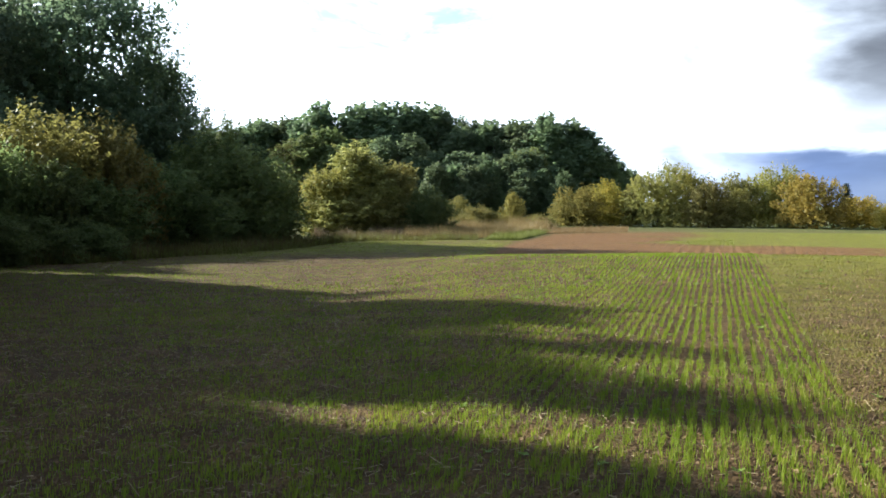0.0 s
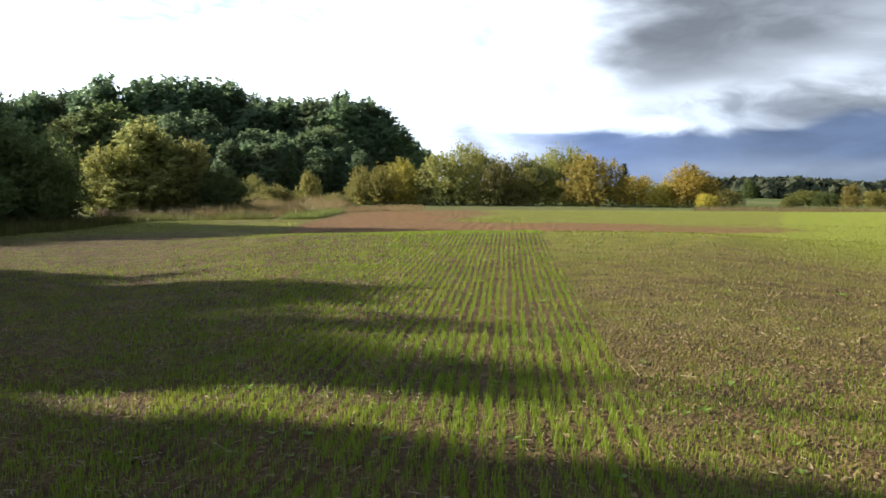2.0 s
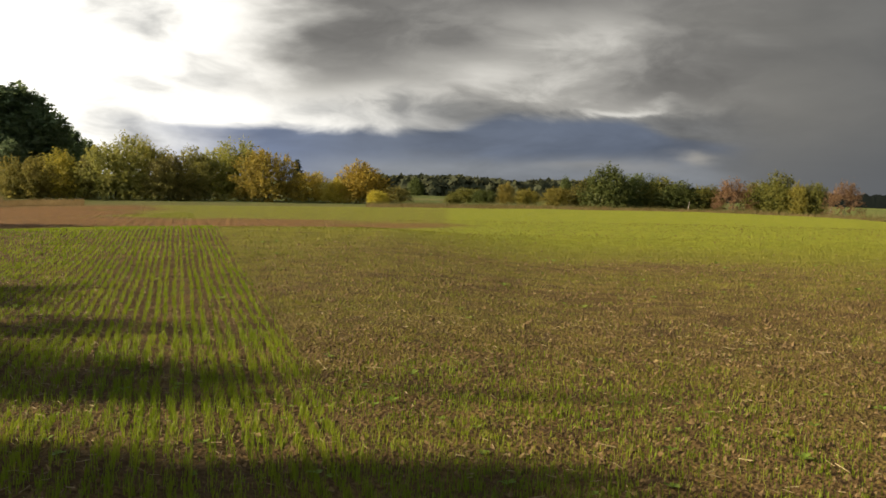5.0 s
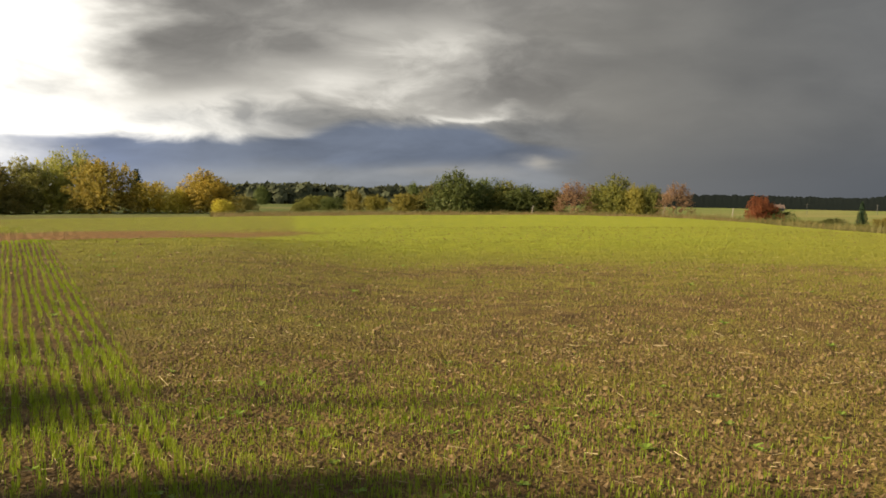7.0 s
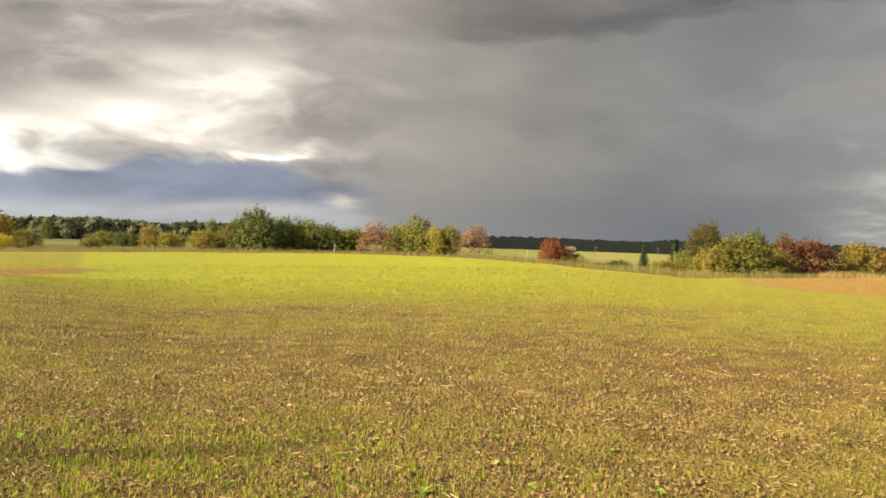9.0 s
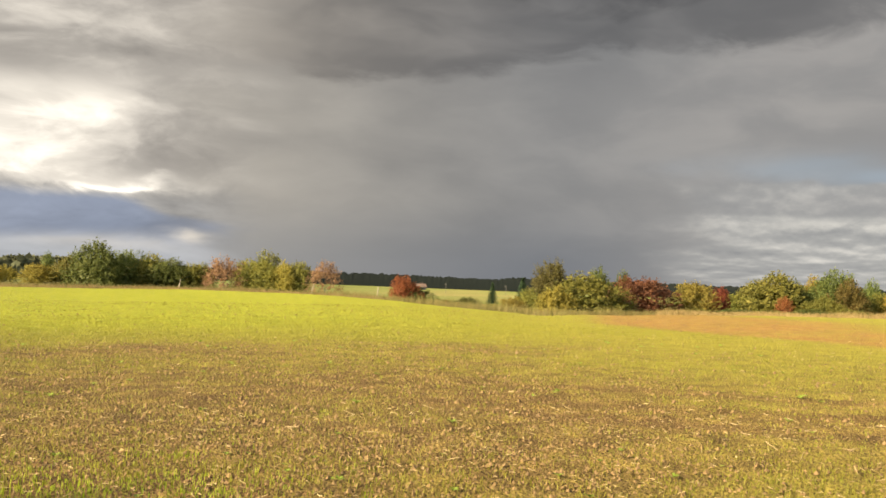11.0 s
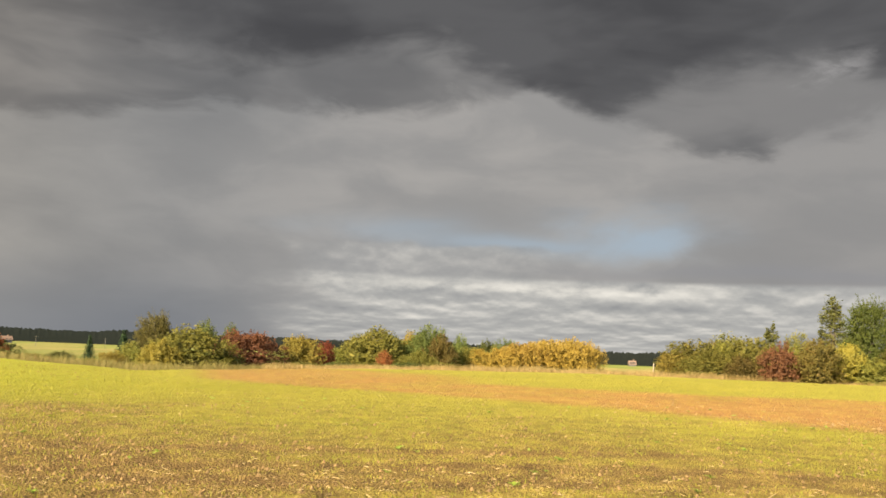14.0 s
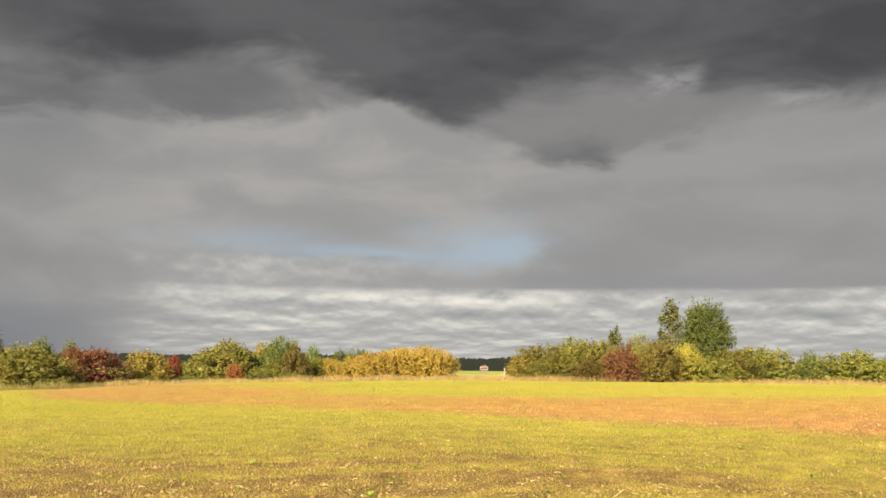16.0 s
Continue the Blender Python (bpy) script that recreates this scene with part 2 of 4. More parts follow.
def leaf_material(name, *colours, through_light=0.45, rough=0.55, gloss=0.15):
    """Leaves in several hues, each leaf its own, some light passing through."""
    m, g = material(name)
    island = g.node("ShaderNodeNewGeometry").outputs["Random Per Island"]
    place = g.node("ShaderNodeTexCoord").outputs["Object"]
    pick = g.math("ADD", g.math("MULTIPLY", island, 0.24), g.math("MULTIPLY", g.noise(place, 0.9, 3), 0.8))
    n = len(colours)
    col = g.ramp(pick, *[(0.15 + 0.8 * i / max(n - 1, 1), c) for i, c in enumerate(colours)])
    random_thing = g.node("ShaderNodeObjectInfo").outputs["Random"]
    hsv = g.node("ShaderNodeHueSaturation", Color=col)
    g.put(hsv.inputs["Hue"], g.math("MULTIPLY_ADD", random_thing, 0.03, 0.485))
    g.put(hsv.inputs["Value"], g.math("MULTIPLY_ADD", random_thing, 0.4, 0.8))
    bsdf = g.node("ShaderNodeBsdfPrincipled", Roughness=rough)
    g.put(bsdf.inputs["Base Color"], hsv.outputs[0])
    bsdf.inputs["Specular IOR Level"].default_value = gloss
    thin = g.node("ShaderNodeBsdfTranslucent")
    g.put(thin.inputs["Color"], hsv.outputs[0])
    both = g.node("ShaderNodeMixShader", Fac=through_light)
    g.put(both.inputs[1], bsdf.outputs[0])
    g.put(both.inputs[2], thin.outputs[0])
    finish(g, both.outputs[0])
    return m


def bark_material(name, dark, light):
    m, g = material(name)
    place = g.node("ShaderNodeTexCoord").outputs["Object"]
    grain = g.noise(g.vmath("MULTIPLY", place, (6, 6, 1.2)), 4.0, 6)
    bsdf = g.node("ShaderNodeBsdfPrincipled", Roughness=0.9)
    g.put(bsdf.inputs["Base Color"], g.ramp(grain, (0.35, dark), (0.65, light)))
    bump = g.node("ShaderNodeBump", Strength=0.6, Distance=0.03, Height=grain)
    g.put(bsdf.inputs["Normal"], bump.outputs[0])
    finish(g, bsdf.outputs[0])
    return m


def plain_material(name, dark, light, scale=8.0, rough=0.8):
    m, g = material(name)
    place = g.node("ShaderNodeTexCoord").outputs["Object"]
    grain = g.noise(place, scale, 6)
    bsdf = g.node("ShaderNodeBsdfPrincipled", Roughness=rough)
    g.put(bsdf.inputs["Base Color"], g.ramp(grain, (0.3, dark), (0.7, light)))
    bump = g.node("ShaderNodeBump", Strength=0.4, Distance=0.01, Height=grain)
    g.put(bsdf.inputs["Normal"], bump.outputs[0])
    finish(g, bsdf.outputs[0])
    return m


def ground_material():
    """Tilled loam with straw and a thin green crop, meadow further off."""
    m, g = material("tilled_soil")
    place = g.node("ShaderNodeTexCoord").outputs["Object"]
    cover = g.node("ShaderNodeAttribute")
    cover.attribute_name = "cover"
    red = g.node("ShaderNodeAttribute")
    red.attribute_name = "ploughed"
    wide, mid, tiny = g.noise(place, 0.13, 5), g.noise(place, 1.7, 6, 0.65), g.noise(place, 22.0, 5, 0.7)
    crumbs = g.node("ShaderNodeTexVoronoi", Scale=26.0)
    g.put(crumbs.inputs["Vector"], place)
    soil = g.ramp(g.math("ADD", g.math("MULTIPLY", mid, 0.5), g.math("MULTIPLY", tiny, 0.5)), (0.32, (0.040, 0.025, 0.011)), (0.52, (0.124, 0.077, 0.031)), (0.70, (0.30, 0.192, 0.077)))
    rust = g.ramp(g.math("ADD", g.math("MULTIPLY", mid, 0.5), g.math("MULTIPLY", tiny, 0.5)), (0.3, (0.15, 0.07, 0.028)), (0.52, (0.27, 0.14, 0.052)), (0.75, (0.40, 0.23, 0.088)))
    soil = g.mix(red.outputs["Fac"], soil, rust)
    green = g.ramp(g.math("ADD", g.math("MULTIPLY", mid, 0.6), g.math("MULTIPLY", wide, 0.4)), (0.3, (0.15, 0.15, 0.022)), (0.55, (0.208, 0.192, 0.031)), (0.75, (0.265, 0.23, 0.045)))
    fresh = g.node("ShaderNodeAttribute")
    fresh.attribute_name = "fresh"
    lush = g.ramp(mid, (0.3, (0.17, 0.205, 0.018)), (0.7, (0.29, 0.305, 0.03)))
    green = g.mix(fresh.outputs["Fac"], green, lush)
    patch = g.math("ADD", cover.outputs["Fac"], g.math("MULTIPLY", g.math("SUBTRACT", mid, 0.5), 0.6))
    patch = g.math("ADD", patch, g.math("MULTIPLY", g.math("SUBTRACT", tiny, 0.5), 0.6))
    fac = g.span(patch, 0.15, 0.95)
    # drilled rows: green along each line, bare soil between
    drilled = g.node("ShaderNodeAttribute")
    drilled.attribute_name = "drilled"
    side = g.node("ShaderNodeVectorMath")
    side.operation = "DOT_PRODUCT"
    g.put(side.inputs[0], g.vmath("ADD", place, g.vmath("MULTIPLY", g.noise(place, 2.5, 3, 0.6, True), (0.03, 0.03, 0))))
    side.inputs[1].default_value = (math.cos(radians(16)), -math.sin(radians(16)), 0)
    wave = g.math("COSINE", g.math("MULTIPLY", g.math("SUBTRACT", side.outputs["Value"], 0.012), 2 * math.pi / 0.108))
    line = g.span(g.math("ADD", wave, g.math("MULTIPLY", g.math("SUBTRACT", tiny, 0.5), 1.6)), -0.5, 0.6)
    rowed = g.math("MULTIPLY", fac, g.math("ADD", 0.08, g.math("MULTIPLY", line, 1.25)), clamp=True)
    even = g.node("ShaderNodeMix", Factor=drilled.outputs["Fac"])
    g.put(even.inputs[2], fac)
    g.put(even.inputs[3], rowed)
    fac = even.outputs[0]
    col = g.mix(fac, soil, green)
    wild = g.node("ShaderNodeAttribute")
    wild.attribute_name = "meadow"
    strips = g.noise(g.vmath("MULTIPLY", place, (0.004, 0.018, 0)), 1.0, 3)
    grass = g.ramp(g.math("ADD", g.math("MULTIPLY", strips, 0.7), g.math("MULTIPLY", mid, 0.3)), (0.38, (0.085, 0.082, 0.03)), (0.48, (0.095, 0.125, 0.028)), (0.6, (0.17, 0.145, 0.055)))
    col = g.mix(wild.outputs["Fac"], col, grass)
    bsdf = g.node("ShaderNodeBsdfPrincipled", Roughness=0.95)
    bsdf.inputs["Diffuse Roughness"].default_value = 0.5
    bsdf.inputs["Specular IOR Level"].default_value = 0.15
    g.put(bsdf.inputs["Base Color"], col)
    hgt = g.math("ADD", g.math("MULTIPLY", tiny, 0.6), g.math("MULTIPLY", crumbs.outputs["Distance"], 0.6))
    # plough furrows on the bare rise
    across = g.node("ShaderNodeVectorMath")
    across.operation = "DOT_PRODUCT"
    g.put(across.inputs[0], g.vmath("ADD", place, g.vmath("MULTIPLY", g.noise(place, 0.25, 2, 0.5, True), (0.9, 0.9, 0))))
    across.inputs[1].default_value = (math.cos(radians(16)), -math.sin(radians(16)), 0)
    furrow = g.math("SINE", g.math("MULTIPLY", across.outputs["Value"], 2 * math.pi / 0.5))
    hgt = g.math("ADD", hgt, g.math("MULTIPLY", g.math("MULTIPLY", furrow, 0.6), red.outputs["Fac"]))
    bump = g.node("ShaderNodeBump", Strength=1.0, Distance=0.07, Height=hgt)
    g.put(bsdf.inputs["Normal"], bump.outputs[0])
    finish(g, bsdf.outputs[0])
    return m


SOIL = ground_material()
CROP = leaf_material("young_cereal", (0.09, 0.145, 0.011), (0.185, 0.23, 0.018), (0.32, 0.29, 0.042), through_light=0.42)
THIN_CROP = leaf_material("thin_cereal", (0.125, 0.145, 0.018), (0.18, 0.175, 0.027), (0.24, 0.205, 0.042), through_light=0.35)
STRAW = plain_material("straw", (0.19, 0.14, 0.07), (0.37, 0.29, 0.155), 30)
CLOD = plain_material("soil_clod", (0.07, 0.043, 0.019), (0.205, 0.132, 0.055), 25, 0.95)
DRY = leaf_material("dry_grass", (0.13, 0.095, 0.04), (0.24, 0.165, 0.075), (0.36, 0.26, 0.13), through_light=0.3)
LUSH = leaf_material("lush_grass", (0.10, 0.12, 0.03), (0.18, 0.20, 0.045), (0.29, 0.29, 0.08), through_light=0.35)
SCRUB_LEAF = leaf_material("weed_stems", (0.085, 0.08, 0.028), (0.15, 0.13, 0.045), (0.25, 0.20, 0.08), through_light=0.3)
WEED = leaf_material("weed_leaves", (0.12, 0.19, 0.03), (0.19, 0.26, 0.045), (0.27, 0.32, 0.08), through_light=0.35)
FALLEN = leaf_material("fallen_leaf", (0.20, 0.14, 0.05), (0.32, 0.24, 0.10), (0.45, 0.37, 0.2), through_light=0.2)
RUSSET = leaf_material("russet_weeds", (0.10, 0.07, 0.045), (0.18, 0.125, 0.08), (0.28, 0.21, 0.13), through_light=0.35)
BARK = bark_material("bark", (0.03, 0.024, 0.018), (0.12, 0.10, 0.075))
PALE_BARK = bark_material("pale_bark", (0.25, 0.23, 0.2), (0.55, 0.53, 0.48))
LEAVES = {
    "dark": leaf_material("dark_leaves", (0.09, 0.13, 0.085), (0.16, 0.215, 0.125), (0.25, 0.30, 0.16), through_light=0.7),
    "wood": leaf_material("woodland_leaves", (0.10, 0.14, 0.075), (0.16, 0.21, 0.105), (0.235, 0.28, 0.13), through_light=0.6),
    "woodl": leaf_material("light_woodland_leaves", (0.12, 0.155, 0.062), (0.19, 0.235, 0.085), (0.28, 0.30, 0.11), through_light=0.6),
    "green": leaf_material("green_leaves", (0.10, 0.14, 0.055), (0.175, 0.225, 0.08), (0.28, 0.305, 0.105), through_light=0.7),
    "tree": leaf_material("bright_green_leaves", (0.035, 0.046, 0.012), (0.07, 0.082, 0.02), (0.13, 0.13, 0.032)),
    "olive": leaf_material("olive_leaves", (0.14, 0.145, 0.042), (0.255, 0.238, 0.07), (0.41, 0.35, 0.105), through_light=0.5),
    "yg": leaf_material("yellow_green_leaves", (0.155, 0.165, 0.04), (0.30, 0.28, 0.07), (0.48, 0.39, 0.105), through_light=0.5),
    "yellow": leaf_material("yellow_leaves", (0.18, 0.18, 0.06), (0.29, 0.275, 0.09), (0.42, 0.36, 0.125), through_light=0.5),
    "orange": leaf_material("orange_leaves", (0.240, 0.210, 0.042), (0.456, 0.366, 0.060), (0.636, 0.486, 0.078)),
    "amber": leaf_material("amber_green_leaves", (0.17, 0.15, 0.035), (0.31, 0.25, 0.05), (0.50, 0.36, 0.07), through_light=0.5),
    "red": leaf_material("red_leaves", (0.10, 0.042, 0.022), (0.20, 0.062, 0.03), (0.30, 0.09, 0.04)),
    "maroon": leaf_material("maroon_leaves", (0.075, 0.036, 0.024), (0.135, 0.054, 0.033), (0.20, 0.082, 0.046)),
    "pink": leaf_material("russet_leaves", (0.115, 0.075, 0.040), (0.230, 0.132, 0.075), (0.356, 0.207, 0.121)),
    "birch": leaf_material("birch_leaves", (0.08, 0.10, 0.035), (0.14, 0.155, 0.05), (0.24, 0.23, 0.075)),
    "poplar": leaf_material("poplar_leaves", (0.07, 0.085, 0.03), (0.12, 0.135, 0.04), (0.2, 0.185, 0.055)),
    "dull_yellow": leaf_material("dull_yellow_leaves", (0.122, 0.116, 0.030), (0.244, 0.201, 0.046), (0.390, 0.293, 0.067)),
    "dull_green": leaf_material("dull_green_leaves", (0.047, 0.065, 0.021), (0.098, 0.117, 0.034), (0.182, 0.189, 0.055)),
    "dull_olive": leaf_material("dull_olive_leaves", (0.073, 0.085, 0.023), (0.171, 0.165, 0.040), (0.305, 0.250, 0.063)),
    "gold": leaf_material("golden_leaves", (0.23, 0.168, 0.04), (0.31, 0.226, 0.05), (0.39, 0.29, 0.068)),
    "olive_brown": leaf_material("olive_brown_leaves", (0.06, 0.06, 0.02), (0.11, 0.10, 0.032), (0.17, 0.145, 0.05)),
    "russet_olive": leaf_material("reddish_olive_leaves", (0.075, 0.065, 0.02), (0.135, 0.11, 0.032), (0.20, 0.115, 0.045)),
    # greyer, bluer greens for far woods: distance haze is put into the colour
    "hazy": leaf_material("haze_paled_leaves", (0.06, 0.073, 0.048), (0.09, 0.102, 0.06), (0.13, 0.132, 0.07), through_light=0.3, gloss=0.0),
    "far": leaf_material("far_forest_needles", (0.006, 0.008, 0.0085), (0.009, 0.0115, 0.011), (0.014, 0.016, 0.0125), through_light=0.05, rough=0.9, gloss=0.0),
    "conifer": leaf_material("needles", (0.016, 0.034, 0.016), (0.033, 0.058, 0.026), (0.052, 0.085, 0.039), through_light=0.1),
}


# ---- land ----
def lattice(x, y, seed):
    """Hashed values in 0..1 at whole-number places."""
    h = np.sin(x * 127.1 + y * 311.7 + seed * 74.7) * 43758.5453
    return h - np.floor(h)


def vnoise(x, y, size, seed=0):
    """Smooth value noise in 0..1 with features of the given size in metres."""
    x, y = np.asarray(x, float) / size, np.asarray(y, float) / size
    i, j = np.floor(x), np.floor(y)
    u, v = x - i, y - j
    u, v = u * u * (3 - 2 * u), v * v * (3 - 2 * v)
    a, b = lattice(i, j, seed), lattice(i + 1, j, seed)
    c, d = lattice(i, j + 1, seed), lattice(i + 1, j + 1, seed)
    return (a * (1 - u) + b * u) * (1 - v) + (c * (1 - u) + d * u) * v


def smooth(a, b, x):
    u = np.clip((np.asarray(x, float) - a) / (b - a), 0, 1)
    return u * u * (3 - 2 * u)


# the crest of the field, bearing by bearing (degrees clockwise from ahead): distance, height, and the fall of the land behind it
BEARING = [-180, -40, -10, 4, 10, 25, 38, 46, 55, 61, 67, 72, 80, 92, 105, 120, 180]
CREST = [60, 60, 72, 80, 85, 88, 95, 96, 82, 66, 58, 60, 68, 76, 82, 85, 60]
CREST_Z = [.2, -1.6, -1.85, -1.38, -1.22, -.84, -.50, -.31, -.10, -.20, -.34, -.20, -.02, .12, .08, .04, .2]
FALL = [.0, .0, .0, .004, .004, .004, .012, .016, .03, .045, .05, .045, .035, .022, .02, .02, .0]
HOLLOW = [0, 0, .35, .52, .52, .5, .25, 0, 0, 0, 0, 0, 0, 0, 0, 0, 0]


def ground_z(x, y):
    """The height of the land."""
    x, y = np.asarray(x, float), np.asarray(y, float)
    r = np.hypot(x, y) + 1e-6
    az = np.degrees(np.arctan2(x, y))
    slope = .0157 * x / r - .021 * y / r
    rc, zc = np.interp(az, BEARING, CREST), np.interp(az, BEARING, CREST_Z)
    fall, u0 = np.interp(az, BEARING, FALL), np.interp(az, BEARING, HOLLOW)
    u = np.clip(r / rc, 0, 1)
    ramp = np.clip((u - u0) / (1 - u0), 0, 1)
    g = ramp ** 2 * np.where(u0 > 0, 1.6 - .6 * ramp, 1)
    near = slope * r * np.where(r < rc, 1, rc / r) + (zc - slope * rc) * g
    d = np.clip(r - rc, 0, None)
    far = -4.2 * (1 - np.exp(-d * fall / 4.2))
    # a low brow ahead, the land dips behind it
    brow = smooth(-7, 4, az) * smooth(40, 27, az) * (.0039 * np.minimum(r, 26) + .00074 * np.minimum(r, 26) ** 2) * smooth(41, 25.5, r)
    near = near + brow
    rough = (vnoise(x, y, 9, 3) - .5) * .10 * smooth(6, 30, r) + (vnoise(x, y, 2.3, 4) - .5) * .05
    return near + far + rough


ROW_TURN = radians(16)
ROW_GAP = .108
ROW_WAY = (math.sin(ROW_TURN), math.cos(ROW_TURN))
ROW_SIDE = (math.cos(ROW_TURN), -math.sin(ROW_TURN))


def row_side(x, y):
    """Where the rows stand clean: before the drill's last pass, and close to the path."""
    r, az = np.hypot(x, y), np.degrees(np.arctan2(x, y))
    w = x * ROW_SIDE[0] + y * ROW_SIDE[1]
    return (w < 1.08) | ((r < 5.2 + 2.8 * vnoise(x, y, 1.6, 17) + 2.4 * vnoise(x, y, .33, 18) + 3.4 * (vnoise(x, y, .045, 19) - .4) - .06 * np.clip(az - 35, 0, 90)) & (az < 64))


def cover_at(x, y):
    """How densely the young crop stands, 0 to 1, and how freshly reddish the soil lies."""
    r, az = np.hypot(x, y), np.degrees(np.arctan2(x, y))
    w = x * ROW_SIDE[0] + y * ROW_SIDE[1]
    along = x * ROW_WAY[0] + y * ROW_WAY[1]
    n1, n2 = vnoise(x, y, 5, 11), vnoise(x, y, 1.4, 12)
    left = .92 - .16 * smooth(-1.0, -1.5, w) * smooth(13, 8, r) - .12 * smooth(-2, -4, w) - .22 * smooth(-4, -7.5, w) * smooth(16, 10, r) - .2 * smooth(-4, -9, w) - .25 * smooth(22, 26, along) * smooth(40, 36, along) * smooth(-2, -5, w)
    right = .53 + .37 * smooth(9.5, 6, r + 2 * (n1 - .5)) + .50 * smooth(13, 26, r + 7 * (n1 - .5))
    right = right - .18 * smooth(45, 62, az) * smooth(12, 8, r) * smooth(85, 70, az) + .22 * smooth(66, 82, az) - .20 * smooth(60, 76, az) * smooth(.60, .80, vnoise(x + .12 * y, y * .07, .8, 61)) * smooth(30, 20, r)
    c = np.where(w < 1.08, left, right)
    c = c + ((n1 - .5) * .35 + (n2 - .5) * .3) * (1 - .6 * smooth(62, 80, az)) * np.where((w > -1.5) & (w < 1.08), .35, 1)
    # the rise beyond the dip, bare on its face
    rise = smooth(30, 34, r) * smooth(38, 30, az) * smooth(2.5, 3.5, az - .09 * np.clip(r - 45, 0, 99))
    bare = smooth(17, 11, az + 5 * (n1 - .5)) + smooth(59, 54, r + 5 * (n1 - .5)) * smooth(36, 22, az + 12 * (n1 - .5))
    bare = np.clip(bare, 0, 1) * rise
    # a second sowing on the far brow, thin over reddish soil
    d = (x - 35) * .72 - (y - 7) * .69 + 3 * (vnoise(x, y, 7, 14) - .5)
    second = smooth(-3.2, -.4, d) * smooth(68, 72, az)
    edge = .48 * (az - 84) + 1.2 + 2 * (n1 - .5)
    thin = smooth(92, 83, az) * smooth(20, 11, d) + smooth(80, 88, az) * smooth(2.6, -1.8, d - edge)
    bare = np.clip(bare + second * np.clip(thin, 0, 1) * (.76 + .24 * n2), 0, 1)
    c = np.where((az > 60) & (d > -8) & (d < -2), np.maximum(c, .85), c)
    c = c * (1 - np.where(az < 45, .92, .72) * bare)
    crest = np.interp(az, BEARING, CREST)
    meadow = smooth(crest, crest + 5, r)
    meadow = np.maximum(meadow, smooth(66, 69, r) * smooth(3.5, 2.5, az - .09 * np.clip(r - 45, 0, 99)) * smooth(-12, -9, az))
    return np.clip(c, 0, 1), bare * np.where(az < 45, .70, .85), meadow


def mesh_object(name, verts, faces, material, parent=None, attributes=None, flat=False):
    """A mesh from arrays; faces all have the same number of corners."""
    verts, faces = np.asarray(verts, np.float32), np.asarray(faces, np.int32)
    me = bpy.data.meshes.new(name)
    n, k = faces.shape
    me.vertices.add(len(verts))
    me.vertices.foreach_set("co", verts.ravel())
    me.loops.add(n * k)
    me.loops.foreach_set("vertex_index", faces.ravel())
    me.polygons.add(n)
    me.polygons.foreach_set("loop_start", np.arange(0, n * k, k, dtype=np.int32))
    me.polygons.foreach_set("loop_total", np.full(n, k, np.int32))
    me.polygons.foreach_set("use_smooth", np.full(n, not flat))
    me.update(calc_edges=True)
    for key, values in (attributes or {}).items():
        me.attributes.new(key, "FLOAT", "POINT").data.foreach_set("value", np.asarray(values, np.float32))
    me.materials.append(material)
    ob = new(name, me)
    if parent is not None:
        ob.parent = parent
    return ob


def build_ground():
    bearings = np.radians(np.concatenate([np.arange(-36, 124, .52), np.arange(124, 324, 3.0)]))
    rings = [0.02]
    while rings[-1] < 4500:
        q = rings[-1]
        rings.append(q * (1.5 if q < 1 else 1.06 if q < 3 else 1.0155 if q < 45 else 1.04))
    rings = np.array(rings)
    rr, aa = np.meshgrid(rings, bearings, indexing="ij")
    x, y = (rr * np.sin(aa)).ravel(), (rr * np.cos(aa)).ravel()
    r = np.hypot(x, y)
    z = ground_z(x, y)
    w = x * ROW_SIDE[0] + y * ROW_SIDE[1]
    # furrows of the drill and loose crumbs
    fade = smooth(30, 12, r)
    z = z + fade * (.010 * np.sin(w * 2 * math.pi / ROW_GAP) + .030 * (vnoise(x, y, .22, 21) - .5) + .022 * (vnoise(x, y, .09, 22) - .5))
    c, bare, meadow = cover_at(x, y)
    az = np.degrees(np.arctan2(x, y))
    fresh = smooth(76, 48, az) * smooth(19, 34, r + 6 * (vnoise(x, y, 6, 23) - .5)) * .85
    nr, na = len(rings), len(bearings)
    i, j = np.meshgrid(np.arange(nr - 1), np.arange(na), indexing="ij")
    k = (j + 1) % na
    faces = np.stack([i * na + j, i * na + k, (i + 1) * na + k, (i + 1) * na + j], -1).reshape(-1, 4)[:, ::-1]
    verts = np.stack([x, y, z], -1)
    drilled = np.where((w < 1.08) | ((r > 44) & (az < 32)), 1, 0) * smooth(100, 80, r) * (.45 + .55 * smooth(-9, -2, w)) * np.where(r > 44, .7, 1)
    c = c * smooth(12, 45, r) + c * np.where(row_side(x, y), .25, .62) * smooth(45, 12, r)
    ob = mesh_object("ground", verts, faces, SOIL, None, {"cover": c, "ploughed": bare, "meadow": meadow, "fresh": fresh, "drilled": drilled})
    return tagged(ob, "tilled brown field with thin young cereal rows", "field", kind="structure")


build_ground()
rng = np.random.default_rng(7)


